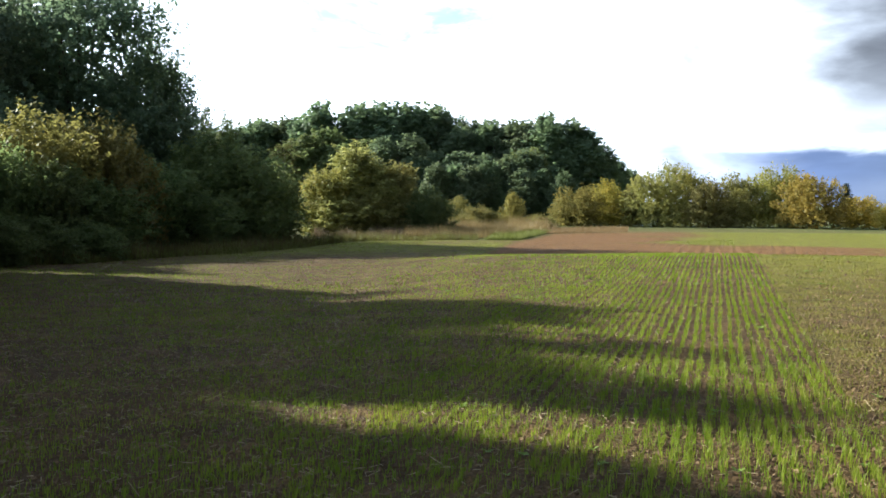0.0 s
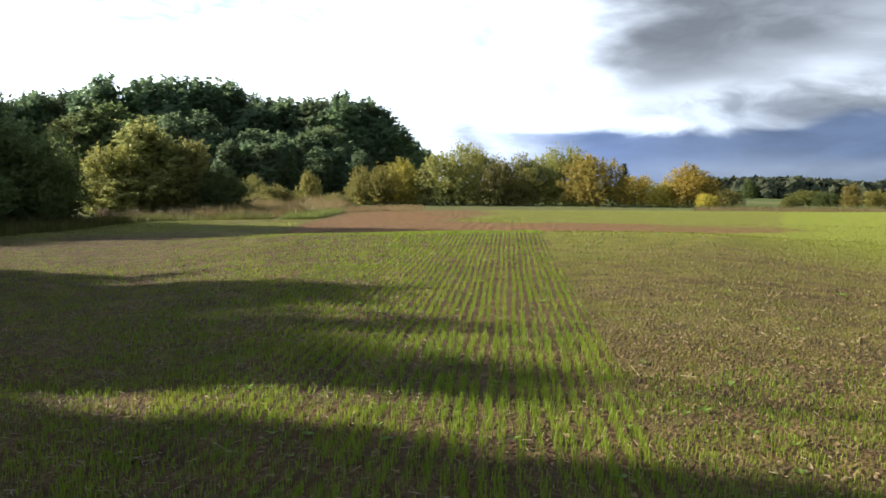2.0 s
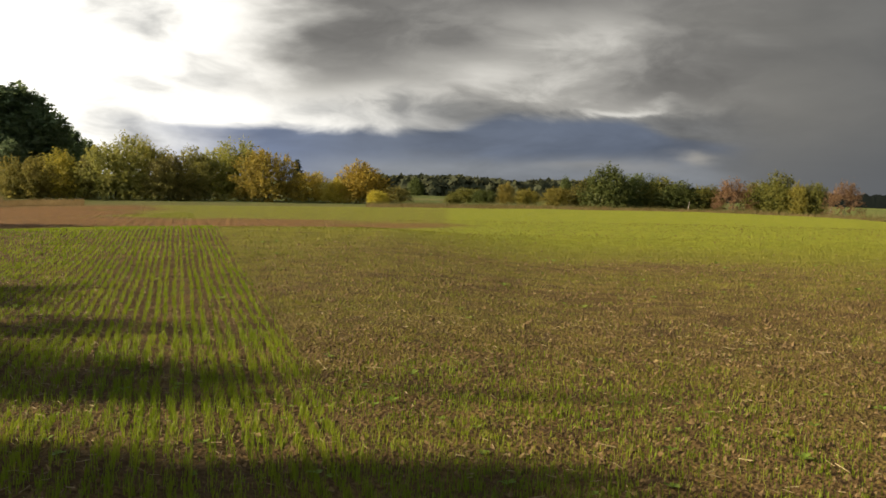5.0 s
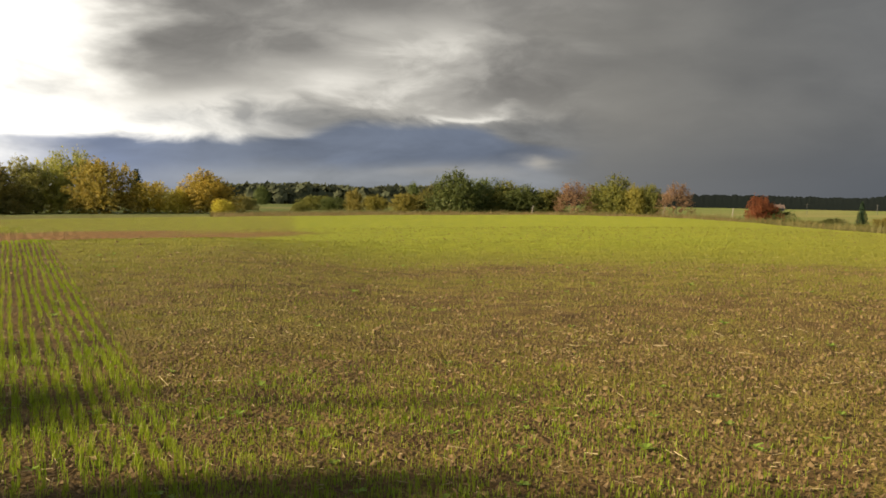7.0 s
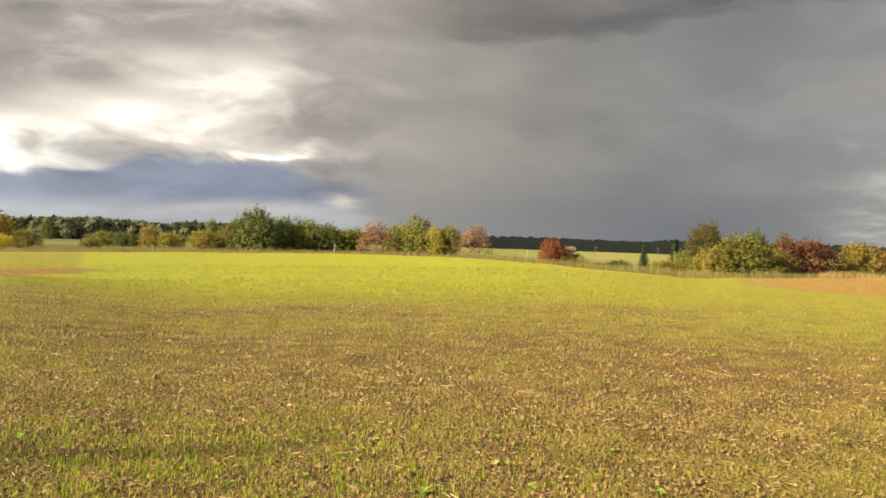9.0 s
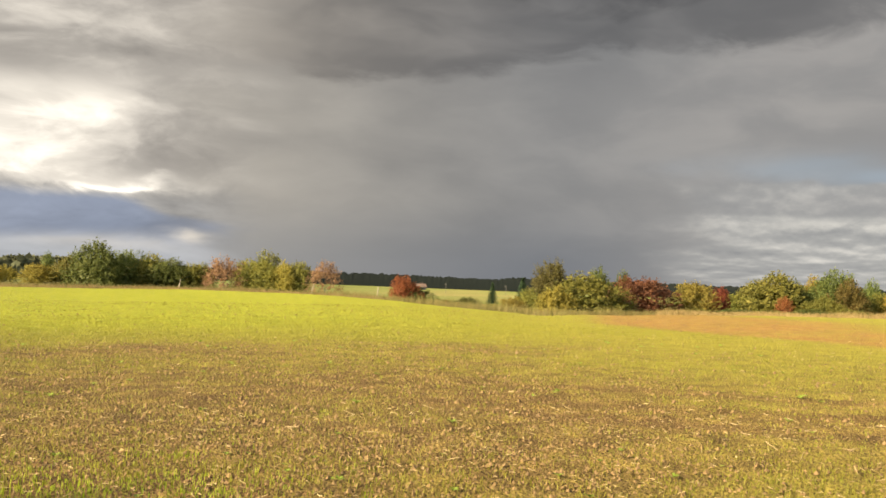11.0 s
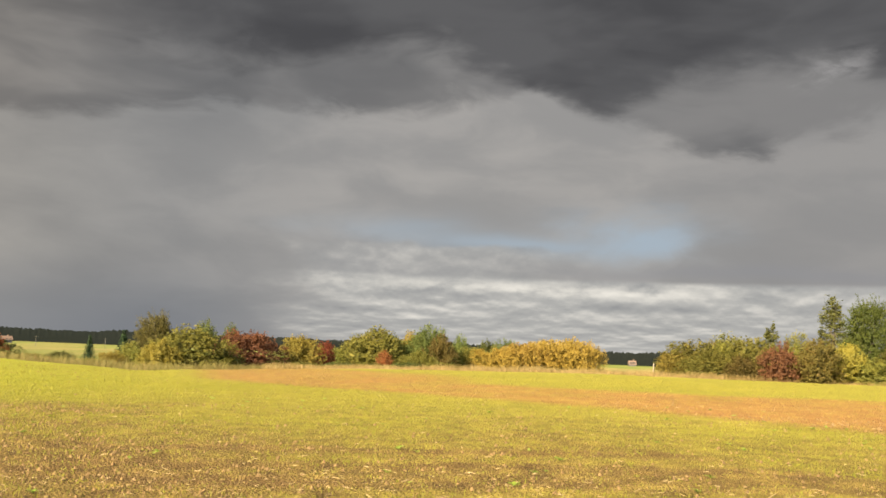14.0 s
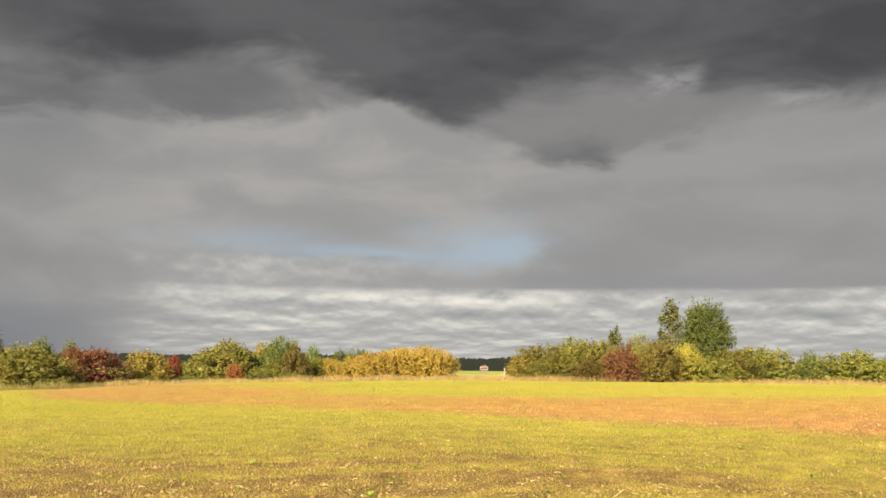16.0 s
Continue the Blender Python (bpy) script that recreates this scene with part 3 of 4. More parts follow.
# ---- trees ----
def leaf_cards(points, normals, size, aspect=1.6, corners=4):
    """Small leaf-shaped quads, one for each point, turned at random about its normal."""
    n = len(points)
    normals = normals / np.linalg.norm(normals, axis=1, keepdims=True)
    t = np.cross(normals, rng.normal(size=(n, 3)))
    t /= np.linalg.norm(t, axis=1, keepdims=True) + 1e-9
    b = np.cross(normals, t)
    s = (size * rng.uniform(.6, 1.35, n))[:, None]
    bend = normals * s * .25
    if corners == 3:
        v = np.stack([points - t * s * aspect * .6, points + t * s * aspect * .35 - b * s * .6 + bend, points + t * s * aspect * .35 + b * s * .6 + bend], 1).reshape(-1, 3)
        return v, np.arange(3 * n).reshape(n, 3)
    v = np.stack([points - t * s * aspect / 2, points - b * s / 2 + bend, points + t * s * aspect / 2, points + b * s / 2 + bend], 1).reshape(-1, 3)
    return v, np.arange(4 * n).reshape(n, 4)


def limb_mesh(points, radii, sides=6):
    """A tapered, bent branch along some points."""
    verts, faces = [], []
    points = [Vector(p) for p in points]
    for i, (p, q) in enumerate(zip(points, radii)):
        way = (points[min(i + 1, len(points) - 1)] - points[max(i - 1, 0)]).normalized()
        a = way.orthogonal().normalized()
        b = way.cross(a)
        for k in range(sides):
            h = 2 * math.pi * k / sides
            verts.append(p + (a * math.cos(h) + b * math.sin(h)) * q)
        if i:
            o = (i - 1) * sides
            faces += [(o + k, o + (k + 1) % sides, o + sides + (k + 1) % sides, o + sides + k) for k in range(sides)]
    return [tuple(v) for v in verts], faces


BUSHY = ("bush", "shrub", "spire", "low", "sparse", "screen")
SHAPES = {  # height, width, foot of the crown, masses, shoots, leaves on a shoot, leaf size, spread of a shoot, raggedness
    "tall": (13, 9, .05, 40, 1250, 26, .115, .19, 1.2),
    "bush": (6, 6, .0, 10, 400, 20, .115, .13, .7),
    "shrub": (5, 5, .0, 9, 480, 25, .095, .11, .8),
    "spire": (7, 5, .0, 22, 620, 26, .10, .12, 1.0),
    "wood": (16, 7, .02, 22, 460, 16, .27, .26, .45),
    "shade": (13, 9, .06, 22, 260, 22, .42, .45, 1.0),
    "screen": (6, 6, .0, 8, 150, 22, .28, .3, .6),
    "thin": (8, 2.4, .05, 16, 260, 24, .095, .13, .8),
    "sparse": (4, 4, .04, 7, 300, 15, .075, .10, 1.3),
    "low": (2, 5, .0, 22, 760, 18, .05, .065, .35),
}


def crown_masses(shape, count):
    """Centres and half-sizes of the foliage masses, in a crown 2 across and 1 high."""
    centres, sizes = [], []
    for i in range(count):
        u = (i + .5) / count
        turn = i * 2.399 + rng.uniform(-.6, .6)
        if shape in ("thin", "spire", "wood", "tall", "shade"):
            h = .10 + .80 * u
            if shape in ("thin", "spire"):
                reach = .85 * (1 - u) ** .7 + .05
            elif shape == "wood":
                reach = min(1, .55 + 1.4 * u) * (1 - u ** 4.5) ** .7 + .05
            else:
                reach = math.sqrt(max(.01, 1 - ((h - .45) / .52) ** 2))
            out = reach * .62 * (rng.uniform(.8, 1.1) if i % 3 else rng.uniform(.1, .6))
            wide = (.22 + .24 * reach) * rng.uniform(.75, 1.3) * (1.15 if shape == "wood" else 1.0)
            deep = rng.uniform(.10, .17) * (1.25 if shape == "wood" else 1.0)
            centres.append((math.cos(turn) * out, math.sin(turn) * out, h * rng.uniform(.95, 1.04)))
            sizes.append((wide, wide, deep))
        else:
            out = (.82 if shape == "low" else .60) * math.sqrt(i / count)
            top = rng.uniform(.74, 1.02) * (1 - (.12 if shape == "low" else .62) * out ** 1.6)
            wide = rng.uniform(.28, .40) * (1.0 if shape == "low" else 1.25)
            centres.append((math.cos(turn) * out, math.sin(turn) * out, top * .34))
            sizes.append((wide, wide, top * .66))
    return np.array(centres), np.array(sizes)


def build_tree(shape, kind):
    """One tree or bush: trunk, limbs, and a crown of leafy shoots that arch outwards from several masses."""
    height, width, foot, masses, shoots, per, size, spread, ragged = SHAPES[shape]
    thing = new("bush" if shape in BUSHY else "tree")
    bark = PALE_BARK if kind == "birch" else BARK
    low = np.array([0, 0, height * foot])
    span = np.array([width / 2, width / 2, height * (1 - foot)])
    centres, sizes = crown_masses(shape, masses)
    weight = sizes[:, 0] * sizes[:, 2]
    own = rng.choice(masses, shoots * 3, p=weight / weight.sum())
    way = rng.normal(size=(shoots * 3, 3)) + (0, 0, .35)
    way /= np.linalg.norm(way, axis=1, keepdims=True)
    tips = centres[own] + way * sizes[own]
    near = np.full(len(tips), 9.0)
    for k in range(masses):
        q = np.linalg.norm((tips - centres[k]) / sizes[k], axis=1)
        near = np.where(own == k, near, np.minimum(near, q))
    keep = np.flatnonzero((near > .80) & (tips[:, 2] > .03))[:shoots]
    own, way, tips = own[keep], way[keep], tips[keep] * span
    n = len(own)
    heart = centres[own] * span
    root = heart * (.5, .5, .75) + rng.normal(size=(n, 3)) * .05 * span
    ends = tips + (way * span * .12 + (0, 0, .035 * height)) * (ragged * rng.random(n) ** 2.2)[:, None]
    knee = root * .35 + tips * .65 + (0, 0, .04 * height)
    u = (.42 + .58 * rng.random((n, per)) ** .75)[..., None]
    pts = root[:, None] * (1 - u) ** 2 + knee[:, None] * 2 * u * (1 - u) + ends[:, None] * u * u
    pts = pts + rng.normal(size=pts.shape) * spread * (1.45 - 1.05 * u) * rng.uniform(.7, 1.25, (n, 1, 1))
    pts = pts.reshape(-1, 3)
    # the crown fills its height and width
    pts = pts * (*[width / 2 / np.percentile(np.hypot(pts[:, 0], pts[:, 1]), 97)] * 2, span[2] / np.percentile(pts[:, 2], 99.6))
    pts = pts[pts[:, 2] > .02]
    out = pts / span - (0, 0, .3)
    nor = .6 * out / (np.linalg.norm(out, axis=1, keepdims=True) + .1) + rng.normal(size=pts.shape) * .55 + (0, 0, .15)
    v, f = leaf_cards(pts + low, nor, size, 1.7, 3)
    # bigger leaves deep inside close the crown
    if shape not in ("sparse", "thin"):
        inner = n * per // (14 if shape == "tall" else 8)
        own = rng.choice(masses, inner, p=weight / weight.sum())
        ways = rng.normal(size=(inner, 3))
        ways /= np.linalg.norm(ways, axis=1, keepdims=True)
        deep = (centres[own] + ways * sizes[own] * rng.uniform(.1, .72, (inner, 1))) * span
        deep = deep[deep[:, 2] > .05]
        v2, f2 = leaf_cards(deep + low, rng.normal(size=deep.shape), size * 2.3, 1.5, 3)
        v, f = np.concatenate([v, v2]), np.concatenate([f, f2 + len(v)])
    mesh_object("crown", v, f, LEAVES[kind], thing, flat=True)
    # wood
    lean = rng.uniform(-.03, .03, 2) * height
    r0 = (.011 if shape in BUSHY else .016) * height
    top = .6 if shape in BUSHY and shape != "spire" else .9
    stem = [(lean[0] * u, lean[1] * u, height * u * top) for u in (-.02, .15, .4, .7, 1)]
    mesh_object("trunk", *limb_mesh(stem, [r0 * 1.25, r0, r0 * .8, r0 * .5, r0 * .15]), bark, thing)
    for i in range(1, masses, 1 if shape == "sparse" else 9 if shape == "wood" else 4 if masses > 12 else 2):
        c = centres[i] * span * (1, 1, 1.3 if shape in BUSHY else 1) + low
        start = np.array([lean[0] * .3, lean[1] * .3, max(.04 * height, c[2] * .4)])
        mid = start * .45 + c * .55 - np.array([0, 0, .04 * height])
        mesh_object("limb", *limb_mesh([start, mid, c, c * 1.06], [r0 * .5, r0 * .35, r0 * .18, r0 * .05], 5), bark, thing)
    return thing


def build_conifer():
    """A spruce: straight trunk, whorls of drooping boughs of needles."""
    height, width = 8.0, 3.2
    thing = new("spruce")
    mesh_object("trunk", *limb_mesh([(0, 0, -.1), (0, 0, 3), (.03, 0, 7.9)], [.13, .09, .015]), BARK, thing)
    pts, nor = [], []
    for i in range(26):
        u = i / 25
        z, reach = height * (.05 + .93 * u), width / 2 * (1 - u) ** .85 + .08
        for k in range(7):
            turn = i * 1.1 + k * 2 * math.pi / 7 + rng.uniform(-.3, .3)
            m = int(46 * (1 - u) + 8)
            s = rng.random(m) * reach * rng.uniform(.75, 1.1)
            side = rng.normal(size=m) * .12 * (1.2 - s / (reach + .3))
            pts.append(np.stack([math.cos(turn) * s - math.sin(turn) * side, math.sin(turn) * s + math.cos(turn) * side, z - .28 * s + rng.normal(size=m) * .05], -1))
            nor.append(np.stack([math.cos(turn) * np.ones(m) * .5, math.sin(turn) * np.ones(m) * .5, np.ones(m)], -1) + rng.normal(size=(m, 3)) * .4)
    v, f = leaf_cards(np.concatenate(pts), np.concatenate(nor), .14, 2.2)
    mesh_object("crown", v, f, LEAVES["conifer"], thing, flat=True)
    return thing


LOOKS = {  # shape, label, category
    "dark": ("tall", "tall dark-green broadleaf tree at the field's edge", "tree"),
    "wood": ("wood", "dense dark-green woodland tree among others", "tree"),
    "woodl": ("wood", "lighter green woodland tree among darker ones", "tree"),
    "green": ("bush", "dense dark-green bush on the grassy margin", "bush"),
    "tree": ("tall", "round bright-green tree above autumn bushes", "tree"),
    "dull_yellow": ("bush", "golden autumn bush behind the field's rim", "bush"),
    "dull_green": ("bush", "dark-green bush behind the field's rim", "bush"),
    "dull_olive": ("bush", "olive-brown autumn bush behind the field's rim", "bush"),
    "gold": ("low", "long low golden-yellow willow bush behind dry grass", "bush"),
    "olive": ("bush", "olive-green willow bush turning yellow in autumn", "bush"),
    "yg": ("bush", "yellow-green autumn bush on the grassy margin", "bush"),
    "yellow": ("bush", "golden-yellow autumn bush beside the field", "bush"),
    "orange": ("bush", "rounded orange-yellow autumn bush at the field's end", "bush"),
    "amber": ("bush", "rounded bush half green and half amber", "bush"),
    "red": ("bush", "small red autumn bush on rough grass", "bush"),
    "maroon": ("bush", "rounded dark-maroon autumn bush behind the field", "bush"),
    "pink": ("sparse", "thin russet bush that has shed many leaves", "bush"),
    "birch": ("thin", "slender light-green birch above the bushes", "tree"),
    "poplar": ("thin", "slender pale-green poplar beside a rounder tree", "tree"),
    "russet_olive": ("bush", "olive-brown autumn bush with reddish tips", "bush"),
    "olive_brown": ("tall", "rounded olive-brown tree rising behind the bushes", "tree"),
    "conifer": ("conifer", "small dark spruce standing on its own", "spruce"),
}
TEMPLATES, COUNT = {}, {}
SIZE = {k: v[:2] for k, v in SHAPES.items()} | {"conifer": (8.0, 3.2)}


def plant(az, r, height, width, kind, shape=None, group=""):
    """Stands a tree on the land at a bearing and distance."""
    own, label, category = LOOKS[kind]
    shape = shape or own
    n = COUNT[kind, shape] = COUNT.get((kind, shape), -1) + 1
    key = (kind, shape, n % 3)
    a = radians(az)
    x, y = r * math.sin(a), r * math.cos(a)
    h0, w0 = SIZE[shape]
    spin = (n * 137.5 + az * 7) % 360
    scale = (width / w0, width / w0, height / h0)
    m = pose(x, y, float(ground_z(x, y)) - .03, 0, 0, spin) @ Matrix.Diagonal((*scale, 1))
    if key not in TEMPLATES:
        ob = TEMPLATES[key] = build_conifer() if shape == "conifer" else build_tree(shape, kind)
        ob.matrix_basis = m
    else:
        first = TEMPLATES[key]
        ob = copy_thing(first, m @ Matrix.Diagonal([1 / s for s in first.scale] + [1]))
    return tagged(ob, label, category, group)


EDGE_TALL = [
    (-20.8, 64, 17.4, 13.5, 'dark'), (-27.8, 62, 16.1, 12.7, 'dark'), (-16.9, 66, 12.7, 7.8, 'dark'), (-24.3, 66, 16.0, 9.9, 'dark'),
]
EDGE_SHRUB = [
    (-23.5, 45, 6.2, 6.9, 'olive'), (-19.8, 47, 6.2, 5.9, 'olive'), (-26.5, 43, 5.6, 6.3, 'olive'), (-16.0, 53, 4.2, 7.7, 'green'),
    (-12.8, 59, 7.0, 9.4, 'green'), (-10.1, 65, 5.3, 6.0, 'green'), (-11.4, 62, 3.1, 4.5, 'green'), (-21.5, 44, 3.7, 7.6, 'green'),
    (-18.2, 49, 4.6, 5.9, 'green'), (-13.0, 82, 10.2, 2.3, 'birch'), (-14.0, 74, 9.7, 2.6, 'birch'),
]
YELLOW_CLUMP = [
    (-5.3, 82, 7.6, 10.3, 'yellow'), (-7.0, 81, 5.6, 5.9, 'yg'), (-2.7, 83, 6.2, 6.6, 'yellow'), (-0.8, 80, 4.0, 4.8, 'green'),
    (-4.4, 80, 3.7, 6.9, 'olive'),
]
WOOD = [
    (-12.4, 150, 14.2, 8.2, 'wood'), (-10.8, 152, 14.2, 8.2, 'wood'), (-10.8, 160, 15.3, 9.2, 'wood'), (-9.4, 162, 15.8, 9.2, 'wood'),
    (-9.0, 155, 16.3, 9.5, 'wood'), (-7.6, 157, 16.3, 9.5, 'wood'), (-7.2, 150, 17.4, 10.4, 'wood'), (-5.4, 152, 17.9, 10.4, 'wood'),
    (-5.1, 160, 16.9, 9.8, 'wood'), (-3.7, 162, 16.9, 9.8, 'wood'), (-3.8, 150, 17.6, 10.5, 'wood'), (-2.0, 152, 18.1, 10.5, 'wood'),
    (-2.1, 155, 17.5, 10.1, 'wood'), (-0.5, 157, 17.5, 10.1, 'wood'), (-0.4, 160, 16.4, 9.8, 'wood'), (1.2, 162, 16.9, 9.8, 'wood'),
    (1.3, 150, 14.6, 8.5, 'wood'), (2.7, 152, 14.6, 8.5, 'wood'), (2.8, 155, 15.4, 9.2, 'wood'), (4.4, 157, 15.9, 9.2, 'wood'),
    (4.5, 150, 15.8, 9.2, 'wood'), (6.1, 152, 15.8, 9.2, 'wood'), (6.0, 148, 15.0, 9.0, 'wood'), (7.6, 150, 15.5, 9.0, 'wood'),
    (8.2, 150, 14.6, 8.5, 'wood'), (8.9, 155, 11.7, 6.8, 'wood'), (10.2, 170, 10.2, 5.9, 'wood'), (11.0, 175, 9.0, 5.2, 'wood'),
    (-8.3, 135, 12.3, 7.1, 'woodl'), (-6.9, 137, 12.3, 7.1, 'woodl'), (-9.5, 130, 9.6, 5.7, 'woodl'), (-8.3, 132, 9.9, 5.7, 'woodl'),
    (-9.6, 120, 10.1, 6.0, 'birch'), (-3.8, 130, 10.8, 6.7, 'wood'), (-2.0, 132, 11.6, 6.7, 'wood'), (-1.8, 128, 8.8, 5.7, 'wood'),
    (-0.5, 130, 9.8, 5.7, 'wood'), (0.8, 128, 8.8, 5.7, 'wood'), (1.4, 128, 9.0, 5.4, 'wood'), (2.6, 130, 9.3, 5.4, 'wood'),
    (3.8, 128, 9.3, 5.4, 'wood'), (5.0, 130, 9.3, 5.4, 'wood'), (-0.3, 120, 7.4, 4.4, 'wood'), (0.7, 122, 7.6, 4.4, 'wood'),
    (1.7, 120, 7.6, 4.4, 'wood'), (2.7, 122, 7.6, 4.4, 'wood'), (4.7, 124, 6.9, 4.1, 'wood'), (5.9, 126, 7.1, 4.1, 'wood'),
    (7.1, 124, 6.9, 4.1, 'wood'), (4.4, 132, 9.3, 5.8, 'woodl'), (5.4, 134, 10.0, 5.8, 'woodl'), (-5.9, 132, 10.5, 6.8, 'woodl'),
    (-4.7, 134, 11.7, 6.8, 'woodl'),
]
SCRUB = [
    (4.2, 100, 3.8, 3.0, 'yg'), (2.2, 96, 2.4, 5.1, 'olive'), (1.0, 100, 3.4, 4.0, 'olive'), (5.9, 104, 1.5, 4.1, 'olive'),
]
HEDGE = [
    (8.1, 112, 4.7, 6.7, 'yg'), (9.7, 116, 5.5, 6.4, 'amber'), (7.3, 114, 3.4, 5.3, 'olive'), (11.0, 116, 4.7, 5.4, 'olive'),
    (12.7, 114, 7.2, 8.3, 'olive'), (14.3, 118, 7.2, 6.6, 'yg'), (15.6, 112, 5.6, 6.6, 'olive'), (17.0, 116, 6.2, 6.6, 'olive'),
    (18.6, 118, 7.0, 7.3, 'yg'), (19.9, 118, 7.2, 5.2, 'olive'), (21.2, 112, 6.0, 8.2, 'amber'), (22.9, 124, 5.3, 3.8, 'conifer'),
    (23.6, 116, 3.6, 5.4, 'orange'), (25.2, 112, 2.9, 3.7, 'orange'), (26.8, 114, 4.9, 7.9, 'orange'), (27.7, 108, 1.6, 3.2, 'orange'),
    (28.8, 125, 2.2, 5.0, 'olive'),
]
FAR_FIELD = [
    (29.9, 260, 5.1, 5.2, 'dull_green'), (32.2, 125, 1.3, 2.9, 'dull_olive'), (33.2, 150, 2.3, 7.0, 'dull_olive'), (34.3, 145, 2.1, 5.6, 'dull_green'),
    (35.4, 140, 3.3, 3.2, 'dull_yellow'), (36.7, 145, 2.5, 4.4, 'dull_yellow'), (38.4, 118, 2.5, 5.0, 'dull_yellow'), (38.9, 150, 4.5, 2.8, 'dull_green'),
    (40.2, 118, 3.7, 5.5, 'dull_olive'), (41.5, 112, 5.1, 6.9, 'dull_green'), (43.1, 116, 4.3, 6.3, 'dull_green'), (44.4, 116, 3.9, 6.4, 'dull_olive'),
    (45.7, 114, 3.4, 6.7, 'dull_green'), (47.0, 114, 3.1, 4.5, 'dull_olive'), (48.5, 110, 3.9, 5.1, 'pink'), (49.9, 114, 3.9, 4.5, 'dull_olive'),
    (50.9, 110, 4.7, 5.7, 'dull_olive'), (52.0, 108, 3.7, 3.3, 'dull_yellow'), (52.8, 108, 3.7, 3.4, 'dull_olive'), (54.4, 92, 3.3, 3.5, 'pink'),
]
VALLEY = [
    (59.2, 100, 3.1, 4.0, 'red'), (59.5, 101, 2.2, 5.4, 'dull_green'), (67.9, 128, 7.3, 5.6, 'olive_brown'), (69.8, 78, 3.6, 7.3, 'dull_olive'),
    (68.3, 76, 2.5, 3.5, 'dull_yellow'), (73.1, 84, 3.5, 6.5, 'maroon'), (76.0, 88, 3.2, 4.7, 'dull_yellow'), (64.4, 150, 4.5, 2.7, 'conifer'),
    (66.2, 152, 5.6, 3.6, 'conifer'), (70.8, 210, 9.2, 5.8, 'dull_green'), (72.1, 220, 8.7, 5.4, 'dull_green'), (66.7, 100, 3.0, 3.9, 'dull_olive'),
    (61.6, 96, 1.1, 4.2, 'dull_olive'), (62.9, 100, 1.5, 4.4, 'dull_green'), (64.4, 92, 1.0, 5.0, 'dull_olive'), (65.7, 94, 1.9, 3.4, 'dull_yellow'), (60.6, 112, 1.0, 4.0, 'dull_olive'),
]
RIGHT = [
    (77.5, 92, 2.9, 2.7, 'red'), (79.6, 98, 3.6, 4.6, 'dull_olive'), (80.7, 95, 4.3, 6.7, 'dull_olive'), (81.1, 86, 1.8, 1.7, 'red'),
    (83.5, 96, 4.5, 5.2, 'dull_green'), (84.4, 94, 3.6, 4.2, 'russet_olive'), (85.6, 110, 4.1, 3.1, 'dull_green'), (87.2, 120, 3.8, 5.2, 'dull_green'),
    (88.3, 118, 4.0, 4.5, 'dull_green'), (83.2, 90, 1.9, 4.2, 'dull_olive'), (71.8, 80, 1.8, 3.7, 'dull_green'), (78.8, 99, 2.5, 5.4, 'dull_olive'),
    (82.1, 98, 2.7, 5.3, 'dull_green'), (73.4, 90, 1.7, 5.6, 'dull_olive'), (75.6, 90, 1.3, 5.6, 'dull_olive'), (86.3, 100, 2.5, 4.7, 'dull_olive'),
    (76.3, 84, 0.8, 3.9, 'dull_olive'), (78.4, 84, 0.7, 3.9, 'dull_green'), (80.4, 85, 0.7, 4.0, 'dull_olive'), (82.4, 85, 0.8, 3.9, 'dull_green'),
    (84.5, 86, 0.8, 4.0, 'dull_olive'), (81.4, 99, 3.6, 5.3, 'dull_green'), (82.6, 101, 4.1, 4.6, 'dull_yellow'),
]
RIGHT2 = [
    (99.2, 92, 3.5, 7.2, 'dull_olive'), (100.9, 95, 4.2, 5.9, 'dull_olive'), (102.2, 93, 3.9, 5.8, 'dull_olive'), (103.4, 98, 5.4, 3.1, 'birch'),
    (103.8, 84, 3.3, 3.9, 'maroon'), (101.8, 84, 2.0, 3.6, 'russet_olive'), (105.8, 84, 3.6, 4.2, 'russet_olive'), (107.3, 88, 3.5, 4.0, 'dull_yellow'),
    (106.6, 96, 7.9, 3.4, 'poplar'), (108.5, 94, 7.6, 5.2, 'tree'), (108.8, 87, 2.3, 5.4, 'dull_olive'), (100.1, 87, 2.3, 6.1, 'dull_olive'),
    (98.2, 90, 2.3, 4.8, 'dull_yellow'), (104.9, 90, 2.5, 4.2, 'dull_olive'), (106.4, 87, 2.8, 5.3, 'dull_yellow'), (107.6, 95, 4.8, 4.4, 'dull_green'),
    (109.9, 90, 3.1, 5.6, 'dull_olive'), (100.6, 98, 3.7, 4.5, 'dull_yellow'), (104.9, 99, 4.7, 4.6, 'dull_olive'),
]
GOLDEN = [
    (88.2, 97, 2.4, 7.5, 'gold'), (89.7, 98, 3.0, 8.3, 'gold'), (91.2, 99, 3.5, 8.4, 'gold'), (92.6, 98, 3.2, 6.0, 'gold'),
]
RIGHT3 = [
    (111.5, 95, 3.4, 8.2, 'dull_olive'), (114.1, 98, 3.1, 3.3, 'dull_green'), (116.4, 94, 3.1, 7.4, 'dull_olive'), (118.2, 96, 2.7, 5.3, 'dull_olive'),
    (110.3, 92, 2.8, 5.0, 'dull_green'),
]

